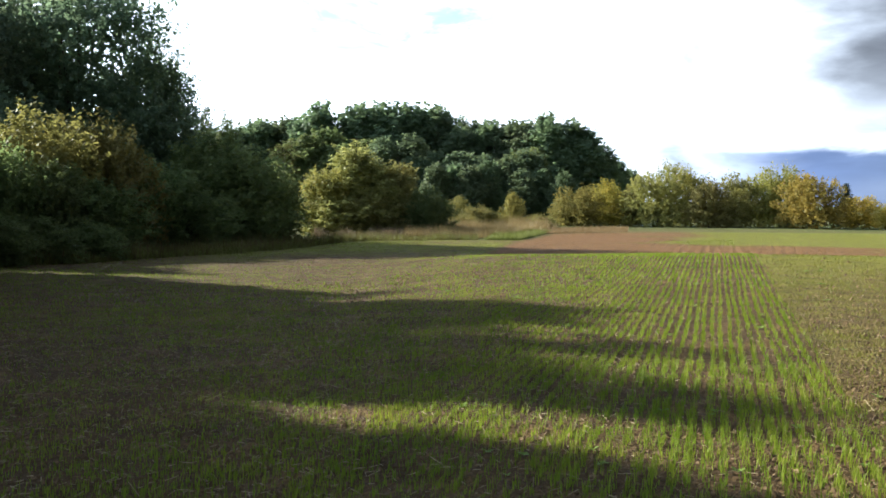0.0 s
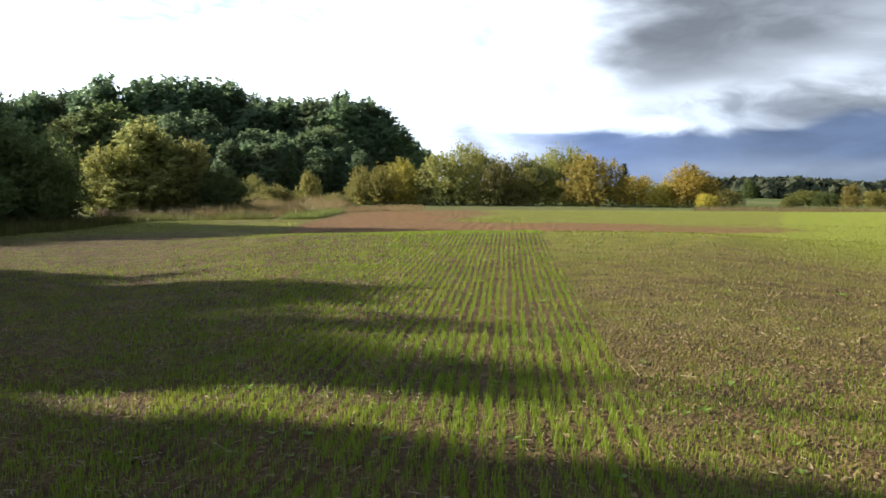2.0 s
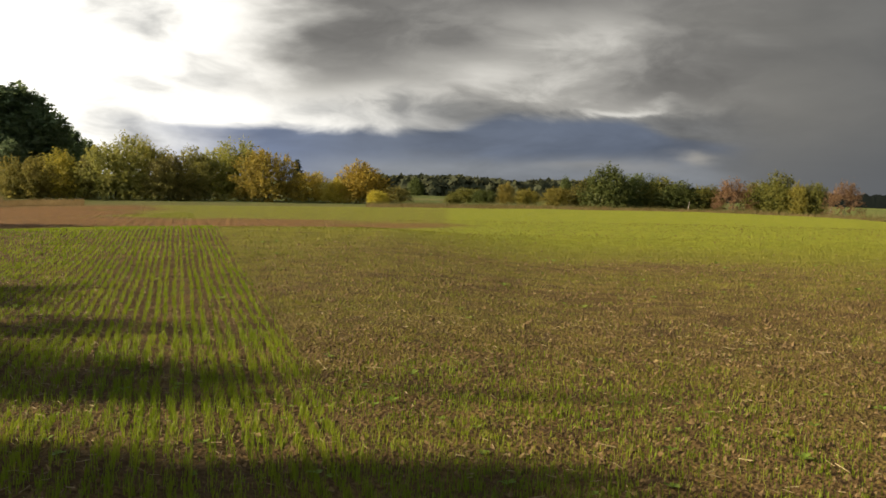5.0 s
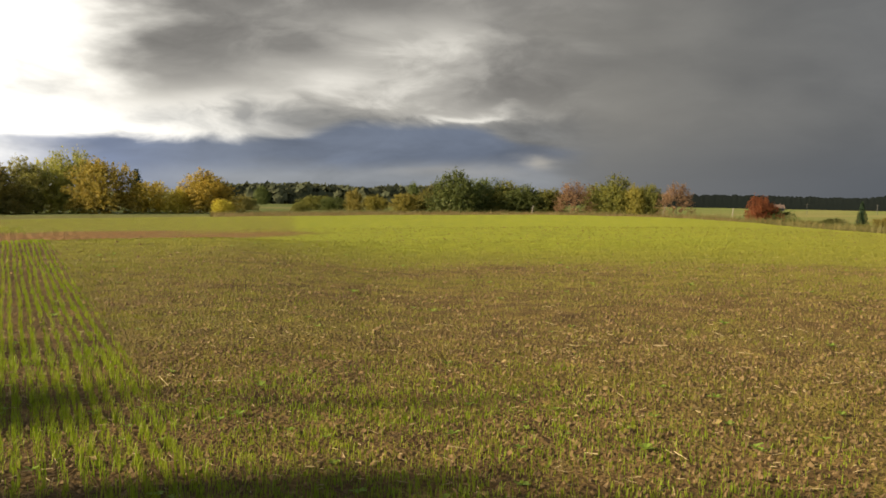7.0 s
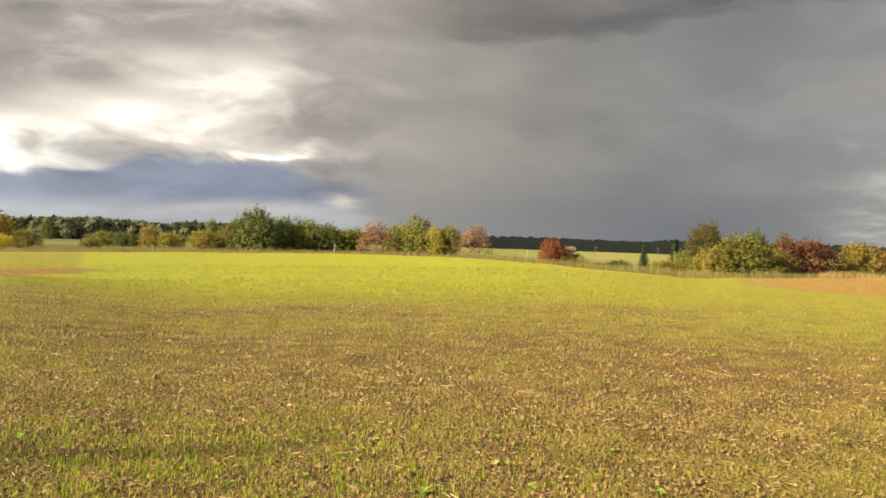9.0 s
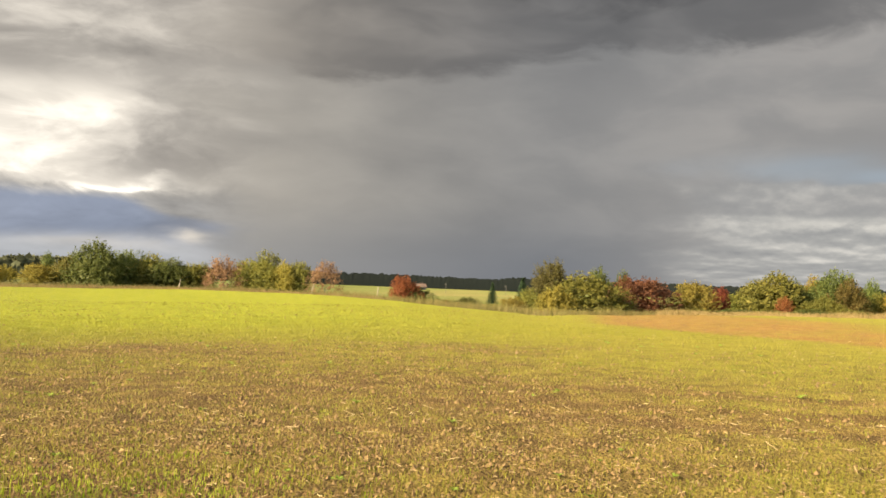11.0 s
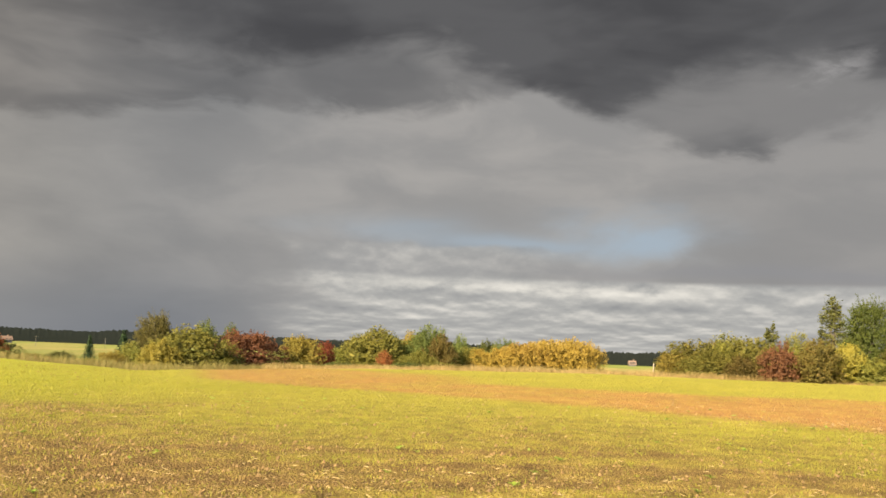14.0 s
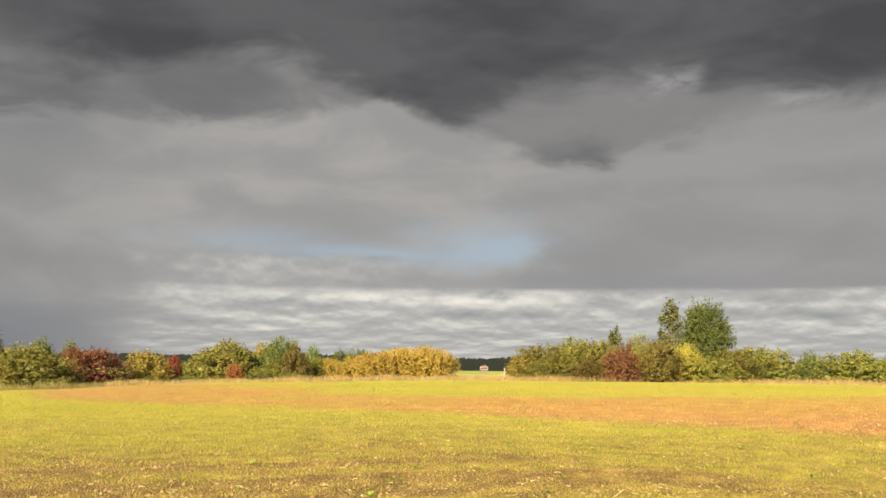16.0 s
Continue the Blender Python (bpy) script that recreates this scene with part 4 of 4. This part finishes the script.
for row in EDGE_TALL:
    plant(*row, group="trees along the field's edge")
for row in EDGE_SHRUB:
    plant(*row, shape=None if row[4] == "birch" else "shrub", group="shrubs along the field's edge")
for row in YELLOW_CLUMP:
    plant(*row, shape="spire" if row[4] == "yellow" else "shrub", group="autumn clump")
for i, (az, r, tall, wide, kind) in enumerate(WOOD):
    plant(az, r, tall * (.96 + .03 * ((i * 7) % 4)), wide * (1.12 + .12 * ((i * 5) % 3)), kind, group="trees of the wood")
for row in GOLDEN:
    plant(*row, shape="low", group="golden hedge")
for rows in (SCRUB, HEDGE, FAR_FIELD, VALLEY, RIGHT, RIGHT2, RIGHT3):
    for row in rows:
        plant(*row, group="bushes round the field")
# the wood's edge goes on beside and behind the camera, towards the sun
for i, (y, tall, wide) in enumerate([(27.6, 7.6, 4.0), (25.4, 8.0, 4.2), (22.9, 9.9, 4.0), (18.9, 9.3, 2.6), (17.5, 10.3, 2.7), (12.8, 11.3, 4.6), (9.6, 10.4, 4.6), (5.6, 10.2, 5.4), (1.2, 10.4, 5.6), (-4, 9.2, 6.0), (-10, 10, 6.5), (-17, 9.5, 6.5)]):
    x = -15.5 - .4 * (i % 2) - 1.8 * float(smooth(24, 27, y))
    plant(math.degrees(math.atan2(x, y)), math.hypot(x, y), tall, wide * 1.1, "dark", "shade", group="trees along the field's edge")
# trees added, largely out of view, to keep the sun off the shrubs
for x, y, tall in ((-24, 49, 8.5), (-28, 44, 9.0), (-22.5, 36, 7.0)):
    plant(math.degrees(math.atan2(x, y)), math.hypot(x, y), tall, 7.0, "dark", group="trees along the field's edge")
for x, y, tall in ((-17.6, 32.8, 6.2), (-16.6, 35.6, 4.3), (-15.8, 38.4, 3.8), (-15.2, 41.0, 3.4)):
    plant(math.degrees(math.atan2(x, y)), math.hypot(x, y), tall, 4.4, "green", "shrub", group="shrubs along the field's edge")
# low shrubs added on the margin to shade a sunlit sliver of field
for x, y, tall in ((-14.7, 31.4, 1.7), (-14.4, 34.0, 1.6), (-13.8, 36.9, 1.5)):
    plant(math.degrees(math.atan2(x, y)), math.hypot(x, y), tall, 3.4, "green", "shrub", group="shrubs along the field's edge")
for i in range(17):
    y = 28.4 - 2.75 * i
    x = -16.0 + .4 * (i % 2) - 2.0 * float(smooth(22, 27, y))
    tall = float(np.interp(y, [12, 15.5, 20, 28, 30.5, 33], [9.6, 9.1, 9.6, 9.0, 7.6, 4.6])) * (1.04 - .08 * ((i * 5) % 3) / 2)
    plant(math.degrees(math.atan2(x, y)), math.hypot(x, y), tall, 4.6, "green", "screen", group="shrubs along the field's edge")


def far_woods():
    """Far belts of forest on the horizon: a near one leaf by leaf, the farthest as rounded crowns grown into one another."""
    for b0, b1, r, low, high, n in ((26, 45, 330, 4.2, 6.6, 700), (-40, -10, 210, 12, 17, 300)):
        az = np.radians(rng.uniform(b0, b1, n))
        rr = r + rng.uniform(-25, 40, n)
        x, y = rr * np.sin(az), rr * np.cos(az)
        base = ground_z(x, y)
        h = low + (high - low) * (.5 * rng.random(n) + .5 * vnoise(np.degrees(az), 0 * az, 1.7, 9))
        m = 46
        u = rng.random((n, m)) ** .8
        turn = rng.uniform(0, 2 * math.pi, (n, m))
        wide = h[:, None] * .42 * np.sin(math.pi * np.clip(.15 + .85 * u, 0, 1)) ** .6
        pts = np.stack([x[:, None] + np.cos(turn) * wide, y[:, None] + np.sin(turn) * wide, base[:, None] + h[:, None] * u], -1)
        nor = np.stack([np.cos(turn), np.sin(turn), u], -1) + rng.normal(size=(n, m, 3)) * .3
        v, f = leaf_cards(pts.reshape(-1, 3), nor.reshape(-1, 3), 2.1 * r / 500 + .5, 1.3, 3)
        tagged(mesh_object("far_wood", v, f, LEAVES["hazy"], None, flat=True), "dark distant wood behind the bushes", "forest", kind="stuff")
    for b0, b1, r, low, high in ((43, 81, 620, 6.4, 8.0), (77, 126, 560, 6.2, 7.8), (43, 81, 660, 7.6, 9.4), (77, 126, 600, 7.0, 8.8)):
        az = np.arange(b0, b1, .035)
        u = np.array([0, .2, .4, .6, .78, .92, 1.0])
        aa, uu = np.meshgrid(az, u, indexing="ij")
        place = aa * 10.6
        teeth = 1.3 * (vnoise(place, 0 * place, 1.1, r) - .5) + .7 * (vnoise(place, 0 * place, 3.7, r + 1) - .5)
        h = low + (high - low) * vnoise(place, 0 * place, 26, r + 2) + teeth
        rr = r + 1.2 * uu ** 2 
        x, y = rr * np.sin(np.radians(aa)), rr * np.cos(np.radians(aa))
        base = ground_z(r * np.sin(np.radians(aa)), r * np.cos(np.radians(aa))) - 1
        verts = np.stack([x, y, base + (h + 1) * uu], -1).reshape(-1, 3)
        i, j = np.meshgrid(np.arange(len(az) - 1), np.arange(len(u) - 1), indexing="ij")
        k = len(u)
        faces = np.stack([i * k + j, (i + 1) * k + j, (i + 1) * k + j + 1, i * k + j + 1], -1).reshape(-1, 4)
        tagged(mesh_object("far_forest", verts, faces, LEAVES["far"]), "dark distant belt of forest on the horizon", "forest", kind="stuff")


far_woods()


# ---- crop, clods, straw and rough grass ----
def blades(x, y, z, height, width, lean, turn):
    """Bent grass blades: a strip that narrows to its tip."""
    n = len(x)
    dx, dy = np.cos(turn), np.sin(turn)
    sx, sy = -dy * width / 2, dx * width / 2
    mx, my, mz = x + dx * height * lean * .35, y + dy * height * lean * .35, z + height * .62
    tx, ty, tz = x + dx * height * lean, y + dy * height * lean, z + height * (1 - .25 * lean)
    v = np.stack([np.stack([x - sx, y - sy, z - .01], -1), np.stack([x + sx, y + sy, z - .01], -1), np.stack([mx + sx * .8, my + sy * .8, mz], -1),
                  np.stack([mx - sx * .8, my - sy * .8, mz], -1), np.stack([tx, ty, tz], -1)], 1).reshape(-1, 3)
    o = np.arange(n)[:, None] * 5
    f = np.concatenate([o + np.array([0, 1, 2]), o + np.array([0, 2, 3]), o + np.array([3, 2, 4])])
    return v, f


def thin_out(v):
    """Far blades as one triangle each."""
    v = v.reshape(-1, 5, 3)[:, (0, 1, 4)].reshape(-1, 3)
    return v, np.arange(len(v)).reshape(-1, 3)


def sector(n, r0, r1, b0=-32, b1=121):
    az = np.radians(rng.uniform(b0, b1, n))
    r = np.sqrt(rng.uniform(r0 ** 2, r1 ** 2, n))
    return r * np.sin(az), r * np.cos(az)


def crop(n, r0, r1, rowed, height, width, simple=False):
    """The sown blades: clean rows on one side of the drill's last pass, a thinner stand on the other."""
    x, y = sector(n, r0, r1)
    w, along = x * ROW_SIDE[0] + y * ROW_SIDE[1], x * ROW_WAY[0] + y * ROW_WAY[1]
    here = row_side(x, y) == rowed
    w, along = w[here], along[here]
    n = len(w)
    line = np.round(w / ROW_GAP)
    row = line * ROW_GAP - .010 * (line % 2)
    w = row + rng.normal(size=n) * np.where(w < 1.08, .021 if r0 < 9 else .013, .040) + .012 * np.sin(along * .8 + row * 9)
    x, y = w * ROW_SIDE[0] + along * ROW_WAY[0], w * ROW_SIDE[1] + along * ROW_WAY[1]
    c, bare, meadow = cover_at(x, y)
    gap = vnoise(x, y, .35, 31)
    keep = rng.random(n) < np.clip(c * 1.15 - .05, 0, 1) * np.where(gap < .38, .45, 1)
    if rowed:
        keep &= (w < 1.08) | (rng.random(n) < .9)
    x, y, c, w = x[keep], y[keep], c[keep], w[keep]
    m = len(x)
    h = height * rng.uniform(.55, 1.25, m) * (.6 + .5 * c) * np.where(rowed & (w > 1.08), .72, 1) * (1 - .3 * smooth(-2, -6, w)) * (1 - .4 * smooth(58, 74, np.degrees(np.arctan2(x, y))))
    bend = rng.uniform(.05, .5, m) if rowed else rng.uniform(.1, .8, m)
    v, f = blades(x, y, ground_z(x, y), h, width * rng.uniform(.7, 1.3, m), bend, rng.uniform(0, 2 * math.pi, m))
    if simple:
        v, f = thin_out(v)
    ob = mesh_object("crop", v, f, CROP if rowed else THIN_CROP)
    return tagged(ob, "bright-green young cereal blades in drilled rows" if rowed else "thin yellow-green young cereal over bare soil", "crop", kind="stuff")


crop(160000, 3.4, 10, True, .070, .0058)
crop(165000, 10, 18, True, .078, .012, True)
crop(180000, 18, 33, True, .075, .025, True)
crop(90000, 33, 66, True, .08, .05, True)
crop(105000, 3.4, 10, False, .062, .0052)
crop(150000, 10, 20, False, .055, .010, True)
crop(130000, 20, 36, False, .045, .022, True)
crop(30000, 36, 55, False, .045, .05, True)


def clods(n, r0, r1, s0, s1):
    x, y = sector(n, r0, r1)
    c, bare, meadow = cover_at(x, y)
    keep = rng.random(n) < (1.25 - c) * (1 - .55 * smooth(62, 84, np.degrees(np.arctan2(x, y))))
    x, y = x[keep], y[keep]
    m = len(x)
    s = s0 + (s1 - s0) * rng.random(m) ** 2.5
    rim = np.array([(1, 0, -.3), (.3, .95, -.3), (-.8, .6, -.3), (-.85, -.5, -.3), (.25, -1, -.3), (.15, .1, .75)])
    v = rim[None] * s[:, None, None] * rng.uniform(.6, 1.4, (m, 6, 3)) + rng.normal(size=(m, 6, 3)) * s[:, None, None] * .15
    v += np.stack([x, y, ground_z(x, y) + s * .25], -1)[:, None]
    tri = np.array([(0, 1, 5), (1, 2, 5), (2, 3, 5), (3, 4, 5), (4, 0, 5)])
    f = (np.arange(m)[:, None, None] * 6 + tri).reshape(-1, 3)
    ob = mesh_object("soil_clods", v.reshape(-1, 3), f, CLOD, flat=True)
    return tagged(ob, "loose brown clods of tilled soil", "soil", kind="stuff")


clods(60000, 3.4, 10, .005, .026)
clods(56000, 10, 24, .008, .034)
clods(12000, 24, 60, .016, .045)


def straws(n, r0, r1, length, wide, b0=-32, b1=121):
    x, y = sector(n, r0, r1, b0, b1)
    turn, ln = rng.uniform(0, math.pi, n), length * rng.uniform(.4, 1.5, n)
    z = ground_z(x, y) + rng.uniform(.012, .035, n)
    tip = rng.normal(size=n) * .12 * ln
    dx, dy = np.cos(turn) * ln / 2, np.sin(turn) * ln / 2
    sx, sy = -np.sin(turn) * wide / 2, np.cos(turn) * wide / 2
    lift = wide * .8
    v = np.stack([np.stack([x - dx - sx, y - dy - sy, z - tip], -1), np.stack([x - dx + sx, y - dy + sy, z - tip], -1), np.stack([x - dx, y - dy, z - tip + lift], -1),
                  np.stack([x + dx - sx, y + dy - sy, z + tip], -1), np.stack([x + dx + sx, y + dy + sy, z + tip], -1), np.stack([x + dx, y + dy, z + tip + lift], -1)], 1)
    quads = np.array([(0, 3, 5, 2), (2, 5, 4, 1), (1, 4, 3, 0)])
    f = (np.arange(n)[:, None, None] * 6 + quads).reshape(-1, 4)
    ob = mesh_object("straw", v.reshape(-1, 3), f, STRAW, flat=True)
    return tagged(ob, "pale broken straw lying on the soil", "straw", kind="stuff")


straws(4200, 3.4, 12, .05, .004)
straws(3200, 4, 16, .055, .0055, -30, 12)
straws(110, 3.6, 14, .12, .006)
straws(1300, 10, 30, .06, .007)


def seedlings(n, r0, r1, size):
    """Small broadleaf weeds: flat rosettes of rounded leaves."""
    x, y = sector(n, r0, r1, 0, 118)
    z = ground_z(x, y)
    vs, fs = [], []
    outline = np.array([(0, 0, 0), (.45, .22, .22), (.85, .20, .30), (1, 0, .24), (.85, -.20, .30), (.45, -.22, .22)])
    for i in range(n):
        s = size * rng.uniform(.6, 1.5)
        leaves = int(rng.integers(5, 9))
        for k in range(leaves):
            turn, long = k * 2 * math.pi / leaves + rng.uniform(-.3, .3), s * rng.uniform(.7, 1.2)
            p = outline * long * (1, 1.2, rng.uniform(.6, 2.2))
            c, d = math.cos(turn), math.sin(turn)
            fs.append(np.arange(6) + 6 * len(vs))
            vs.append(np.stack([x[i] + p[:, 0] * c - p[:, 1] * d, y[i] + p[:, 0] * d + p[:, 1] * c, z[i] + .015 + p[:, 2]], -1))
    ob = mesh_object("small_weeds", np.concatenate(vs), np.stack(fs), WEED)
    return tagged(ob, "small bright-green broadleaf weeds between the crop", "weeds", kind="stuff")


seedlings(130, 3.6, 9, .035)
seedlings(150, 9, 26, .055)


def fallen_leaves(n, r0, r1, size):
    """Pale leaves blown from the trees, curled on the soil."""
    x, y = sector(n, r0, r1, -32, 58)
    pts = np.stack([x, y, ground_z(x, y) + .03], -1)
    v, f = leaf_cards(pts, rng.normal(size=(n, 3)) * .5 + (0, 0, 1), size, 1.4)
    return tagged(mesh_object("fallen_leaves", v, f, FALLEN, flat=True), "pale yellow fallen leaves on the field", "leaves", kind="stuff")


fallen_leaves(110, 3.5, 14, .03)


def rough_grass(b0, b1, inset, depth, n, height, material, name, label):
    """Tall unmown grass and weeds along the rim of the field."""
    az = rng.uniform(b0, b1, n)
    r = np.interp(az, BEARING, CREST) + inset + depth * rng.random(n)
    a = np.radians(az)
    x, y = r * np.sin(a), r * np.cos(a)
    h = height * rng.uniform(.4, 1.2, n) * (.45 + .9 * vnoise(x, y, 2.5, 41))
    v, f = blades(x, y, ground_z(x, y), h, .03 * rng.uniform(.6, 1.4, n), rng.uniform(.1, .6, n), rng.uniform(0, 2 * math.pi, n))
    v, f = thin_out(v)
    return tagged(mesh_object(name, v, f, material), label, "grass", kind="stuff")


RIM = "tall straw-coloured grass along the field's rim"
rough_grass(27, 58, 1, 14, 13000, .36, DRY, "dry_grass", RIM)
rough_grass(27, 76, 1, 22, 26000, .55, SCRUB_LEAF, "weeds", "dull green weeds along the field's rim")
rough_grass(55, 72, 2, 60, 22000, .75, SCRUB_LEAF, "weeds", "tall dull weeds in the hollow behind the field")
rough_grass(56, 70, 6, 50, 14000, .6, DRY, "dry_grass", "tall straw-coloured grass in the hollow")
rough_grass(74, 122, 1, 9, 34000, .5, DRY, "dry_grass", RIM)
rough_grass(70, 122, 2, 12, 16000, .55, SCRUB_LEAF, "weeds", "dull green weeds along the field's rim")
rough_grass(4, 11, 2, 16, 15000, .42, DRY, "dry_grass", "tall straw-coloured grass below the wood")


def bank_grass():
    """The grassy bank between the wood and the rise."""
    for n, low, high, b0, b1, mat, name, label in ((26000, 72, 102, -5.0, 1.8, DRY, "dry_grass", "tall straw-coloured grass below the wood"), (14000, 66, 88, 0.6, 2.7, LUSH, "long_grass", "fresh green grass on the bank of the rise")):
        r = rng.uniform(low, high, n)
        az = np.radians(rng.uniform(b0, b1, n) + .09 * np.clip(r - 45, 0, 99))
        x, y = r * np.sin(az), r * np.cos(az)
        h = rng.uniform(.35, 1.15, n) * (.4 + vnoise(x, y, 2.2, 45)) * (.6 if mat == LUSH else 1.25)
        v, f = blades(x, y, ground_z(x, y), h, .03 * rng.uniform(.6, 1.4, n), rng.uniform(.1, .7, n), rng.uniform(0, 2 * math.pi, n))
        v, f = thin_out(v)
        tagged(mesh_object(name, v, f, mat), label, "grass", kind="stuff")


bank_grass()


def edge_grass():
    """Lush grass and weeds at the foot of the wood's edge."""
    for n, tall, wide, mat, name, label in ((30000, .55, .03, LUSH, "long_grass", "lush green grass at the foot of the bushes"), (7000, .9, .04, SCRUB_LEAF, "weeds", "brown-stemmed weeds at the foot of the bushes")):
        y = rng.uniform(27, 72, n)
        x = np.interp(y, [27, 36, 43, 50, 58, 66, 72], [-15.6, -12.5, -10.2, -8.9, -7.6, -6.0, -4.5]) + .6 * (vnoise(y, 0 * y, 2.5, 47) - .5) - 4.5 * rng.random(n) ** 1.3
        more = rng.random(n) < .28
        x = np.where(more, rng.uniform(-8.5, 2.5, n), x)
        y = np.where(more, 66.5 + 6.5 * rng.random(n) + .5 * vnoise(x, 0 * x, 2, 48), y)
        h = tall * rng.uniform(.35, 1.1, n) * (.45 + vnoise(x, y, 1.8, 43))
        v, f = blades(x, y, ground_z(x, y), h, wide * rng.uniform(.6, 1.4, n), rng.uniform(.1, .7, n), rng.uniform(0, 2 * math.pi, n))
        v, f = thin_out(v)
        tagged(mesh_object(name, v, f, mat), label, "grass", kind="stuff")


edge_grass()


def clump_weeds():
    """Tall russet weeds before the autumn clump."""
    n = 9000
    x = rng.uniform(-10, -.5, n)
    y = 72.5 + 4 * rng.random(n) + .8 * vnoise(x, 0 * x, 2, 49)
    h = 1.1 * rng.uniform(.25, 1.1, n) * (.2 + 1.1 * vnoise(x, y, 1.1, 50) ** 1.5)
    v, f = blades(x, y, ground_z(x, y), h, .045 * rng.uniform(.6, 1.4, n), rng.uniform(.1, .7, n), rng.uniform(0, 2 * math.pi, n))
    v, f = thin_out(v)
    tagged(mesh_object("weeds", v, f, RUSSET), "tall russet weeds below the autumn clump", "weeds", kind="stuff")


clump_weeds()


# ---- small things round the field ----
WEATHERED = plain_material("weathered_wood", (0.13, 0.105, 0.08), (0.32, 0.28, 0.225), 14)
DULL_WOOD = plain_material("grey_pole_wood", (0.05, 0.045, 0.04), (0.12, 0.11, 0.095), 10)
WHITEWASH = plain_material("whitewashed_wall", (0.05, 0.05, 0.05), (0.075, 0.075, 0.074), 3)
ROOFING = plain_material("dull_roof", (0.08, 0.055, 0.045), (0.17, 0.11, 0.085), 5)
DARK_PANE = plain_material("dark_pane", (0.02, 0.022, 0.025), (0.04, 0.042, 0.045), 3, 0.2)


def box(bm, x0, x1, y0, y1, z0, z1):
    v = [bm.verts.new(p) for p in ((x0, y0, z0), (x1, y0, z0), (x1, y1, z0), (x0, y1, z0), (x0, y0, z1), (x1, y0, z1), (x1, y1, z1), (x0, y1, z1))]
    for f in ((3, 2, 1, 0), (4, 5, 6, 7), (0, 1, 5, 4), (1, 2, 6, 5), (2, 3, 7, 6), (3, 0, 4, 7)):
        bm.faces.new([v[i] for i in f])
    return v


def part(name, bm, material, parent, label=""):
    me = bpy.data.meshes.new(name)
    bm.normal_update()
    bm.to_mesh(me)
    bm.free()
    me.materials.append(material)
    ob = new(name, me)
    ob.parent = parent
    return tagged(ob, label)


def stand(ob, az, r, tilt=0.0, spin=0.0):
    a = radians(az)
    x, y = r * math.sin(a), r * math.cos(a)
    ob.matrix_basis = pose(x, y, float(ground_z(x, y)) - .05, 0, tilt, spin - az)
    return ob


def fence_post(az, r, height, tilt, material=WEATHERED, label="leaning weathered wooden fence post in rough grass"):
    thing = new("fence_post")
    part_of = limb_mesh([(0, 0, -.2), (0, 0, height * .5), (.01, 0, height * .96), (.01, 0, height)], [.055, .05, .045, .025], 8)
    mesh_object("shaft", *part_of, material, thing)
    bm = bmesh.new()
    box(bm, -.012, .012, -.065, -.035, height * .72, height * .76)
    part("staple", bm, ROOFING, thing, "rusty wire staple")
    return tagged(stand(thing, az, r, tilt), label, "fence post", "posts round the field")


fence_post(46.0, 104, 1.1, 8)
fence_post(57.5, 92, 1.5, 6)
fence_post(53.6, 96, 1.3, 14)
fence_post(93.7, 98, 1.1, -10)
fence_post(96.9, 88, 1.2, 0)


def far_house(az, r, length, wall_h, roof_h, spin):
    """A small farmhouse far off: walls, gabled roof, chimney, windows."""
    thing = new("farmhouse")
    w = length * .6
    bm = bmesh.new()
    box(bm, -length / 2, length / 2, -w / 2, w / 2, 0, wall_h)
    for x in (-length / 2, length / 2):
        v = [bm.verts.new(p) for p in ((x, -w / 2, wall_h), (x, w / 2, wall_h), (x, 0, wall_h + roof_h))]
        bm.faces.new(v)
    part("wall", bm, WHITEWASH, thing)
    bm = bmesh.new()
    for s in (-1, 1):
        e = [(-length / 2 - .3, s * (w / 2 + .35), wall_h - .25), (length / 2 + .3, s * (w / 2 + .35), wall_h - .25), (length / 2 + .3, 0, wall_h + roof_h + .05), (-length / 2 - .3, 0, wall_h + roof_h + .05)]
        low, top = [bm.verts.new(p) for p in e], [bm.verts.new((p[0], p[1], p[2] + .16)) for p in e]
        bm.faces.new(low), bm.faces.new(top)
        for i in range(4):
            bm.faces.new((low[i], low[(i + 1) % 4], top[(i + 1) % 4], top[i]))
    roof = part("roof", bm, ROOFING, thing)
    bm = bmesh.new()
    box(bm, length * .1, length * .1 + .6, -.3, .3, wall_h + roof_h * .5, wall_h + roof_h + .8)
    part("chimney", bm, ROOFING, roof)
    for i in range(3):
        bm = bmesh.new()
        x = (i - 1) * length * .3
        box(bm, x - .5, x + .5, -w / 2 - .06, -w / 2 + .02, .9, 2.2)
        part("window", bm, DARK_PANE, thing)
    return tagged(stand(thing, az, r, 0, spin), "small pale farmhouse far off before the forest", "house")


def pole(az, r, height):
    """A distant utility pole with its crossarm."""
    thing = new("utility_pole")
    mesh_object("shaft", *limb_mesh([(0, 0, -.3), (0, 0, height * .6), (0, 0, height)], [.10, .085, .065], 8), DULL_WOOD, thing)
    bm = bmesh.new()
    box(bm, -.55, .55, -.04, .04, height - .6, height - .52)
    arm = part("crossarm", bm, DULL_WOOD, thing)
    for x in (-.7, 0, .7):
        mesh_object("insulator", *limb_mesh([(x, 0, height - .55), (x, 0, height - .42), (x, 0, height - .3)], [.05, .06, .02], 6), WHITEWASH, arm)
    return tagged(stand(thing, az, r), "thin wooden utility pole across the meadow", "utility pole", "poles across the meadow")


far_house(60.1, 520, 5, 1.7, 1.5, 20)
far_house(95.8, 520, 3.6, 1.2, 1.6, 12)
pole(61.6, 420, 4.6)
pole(65.2, 440, 4.6)
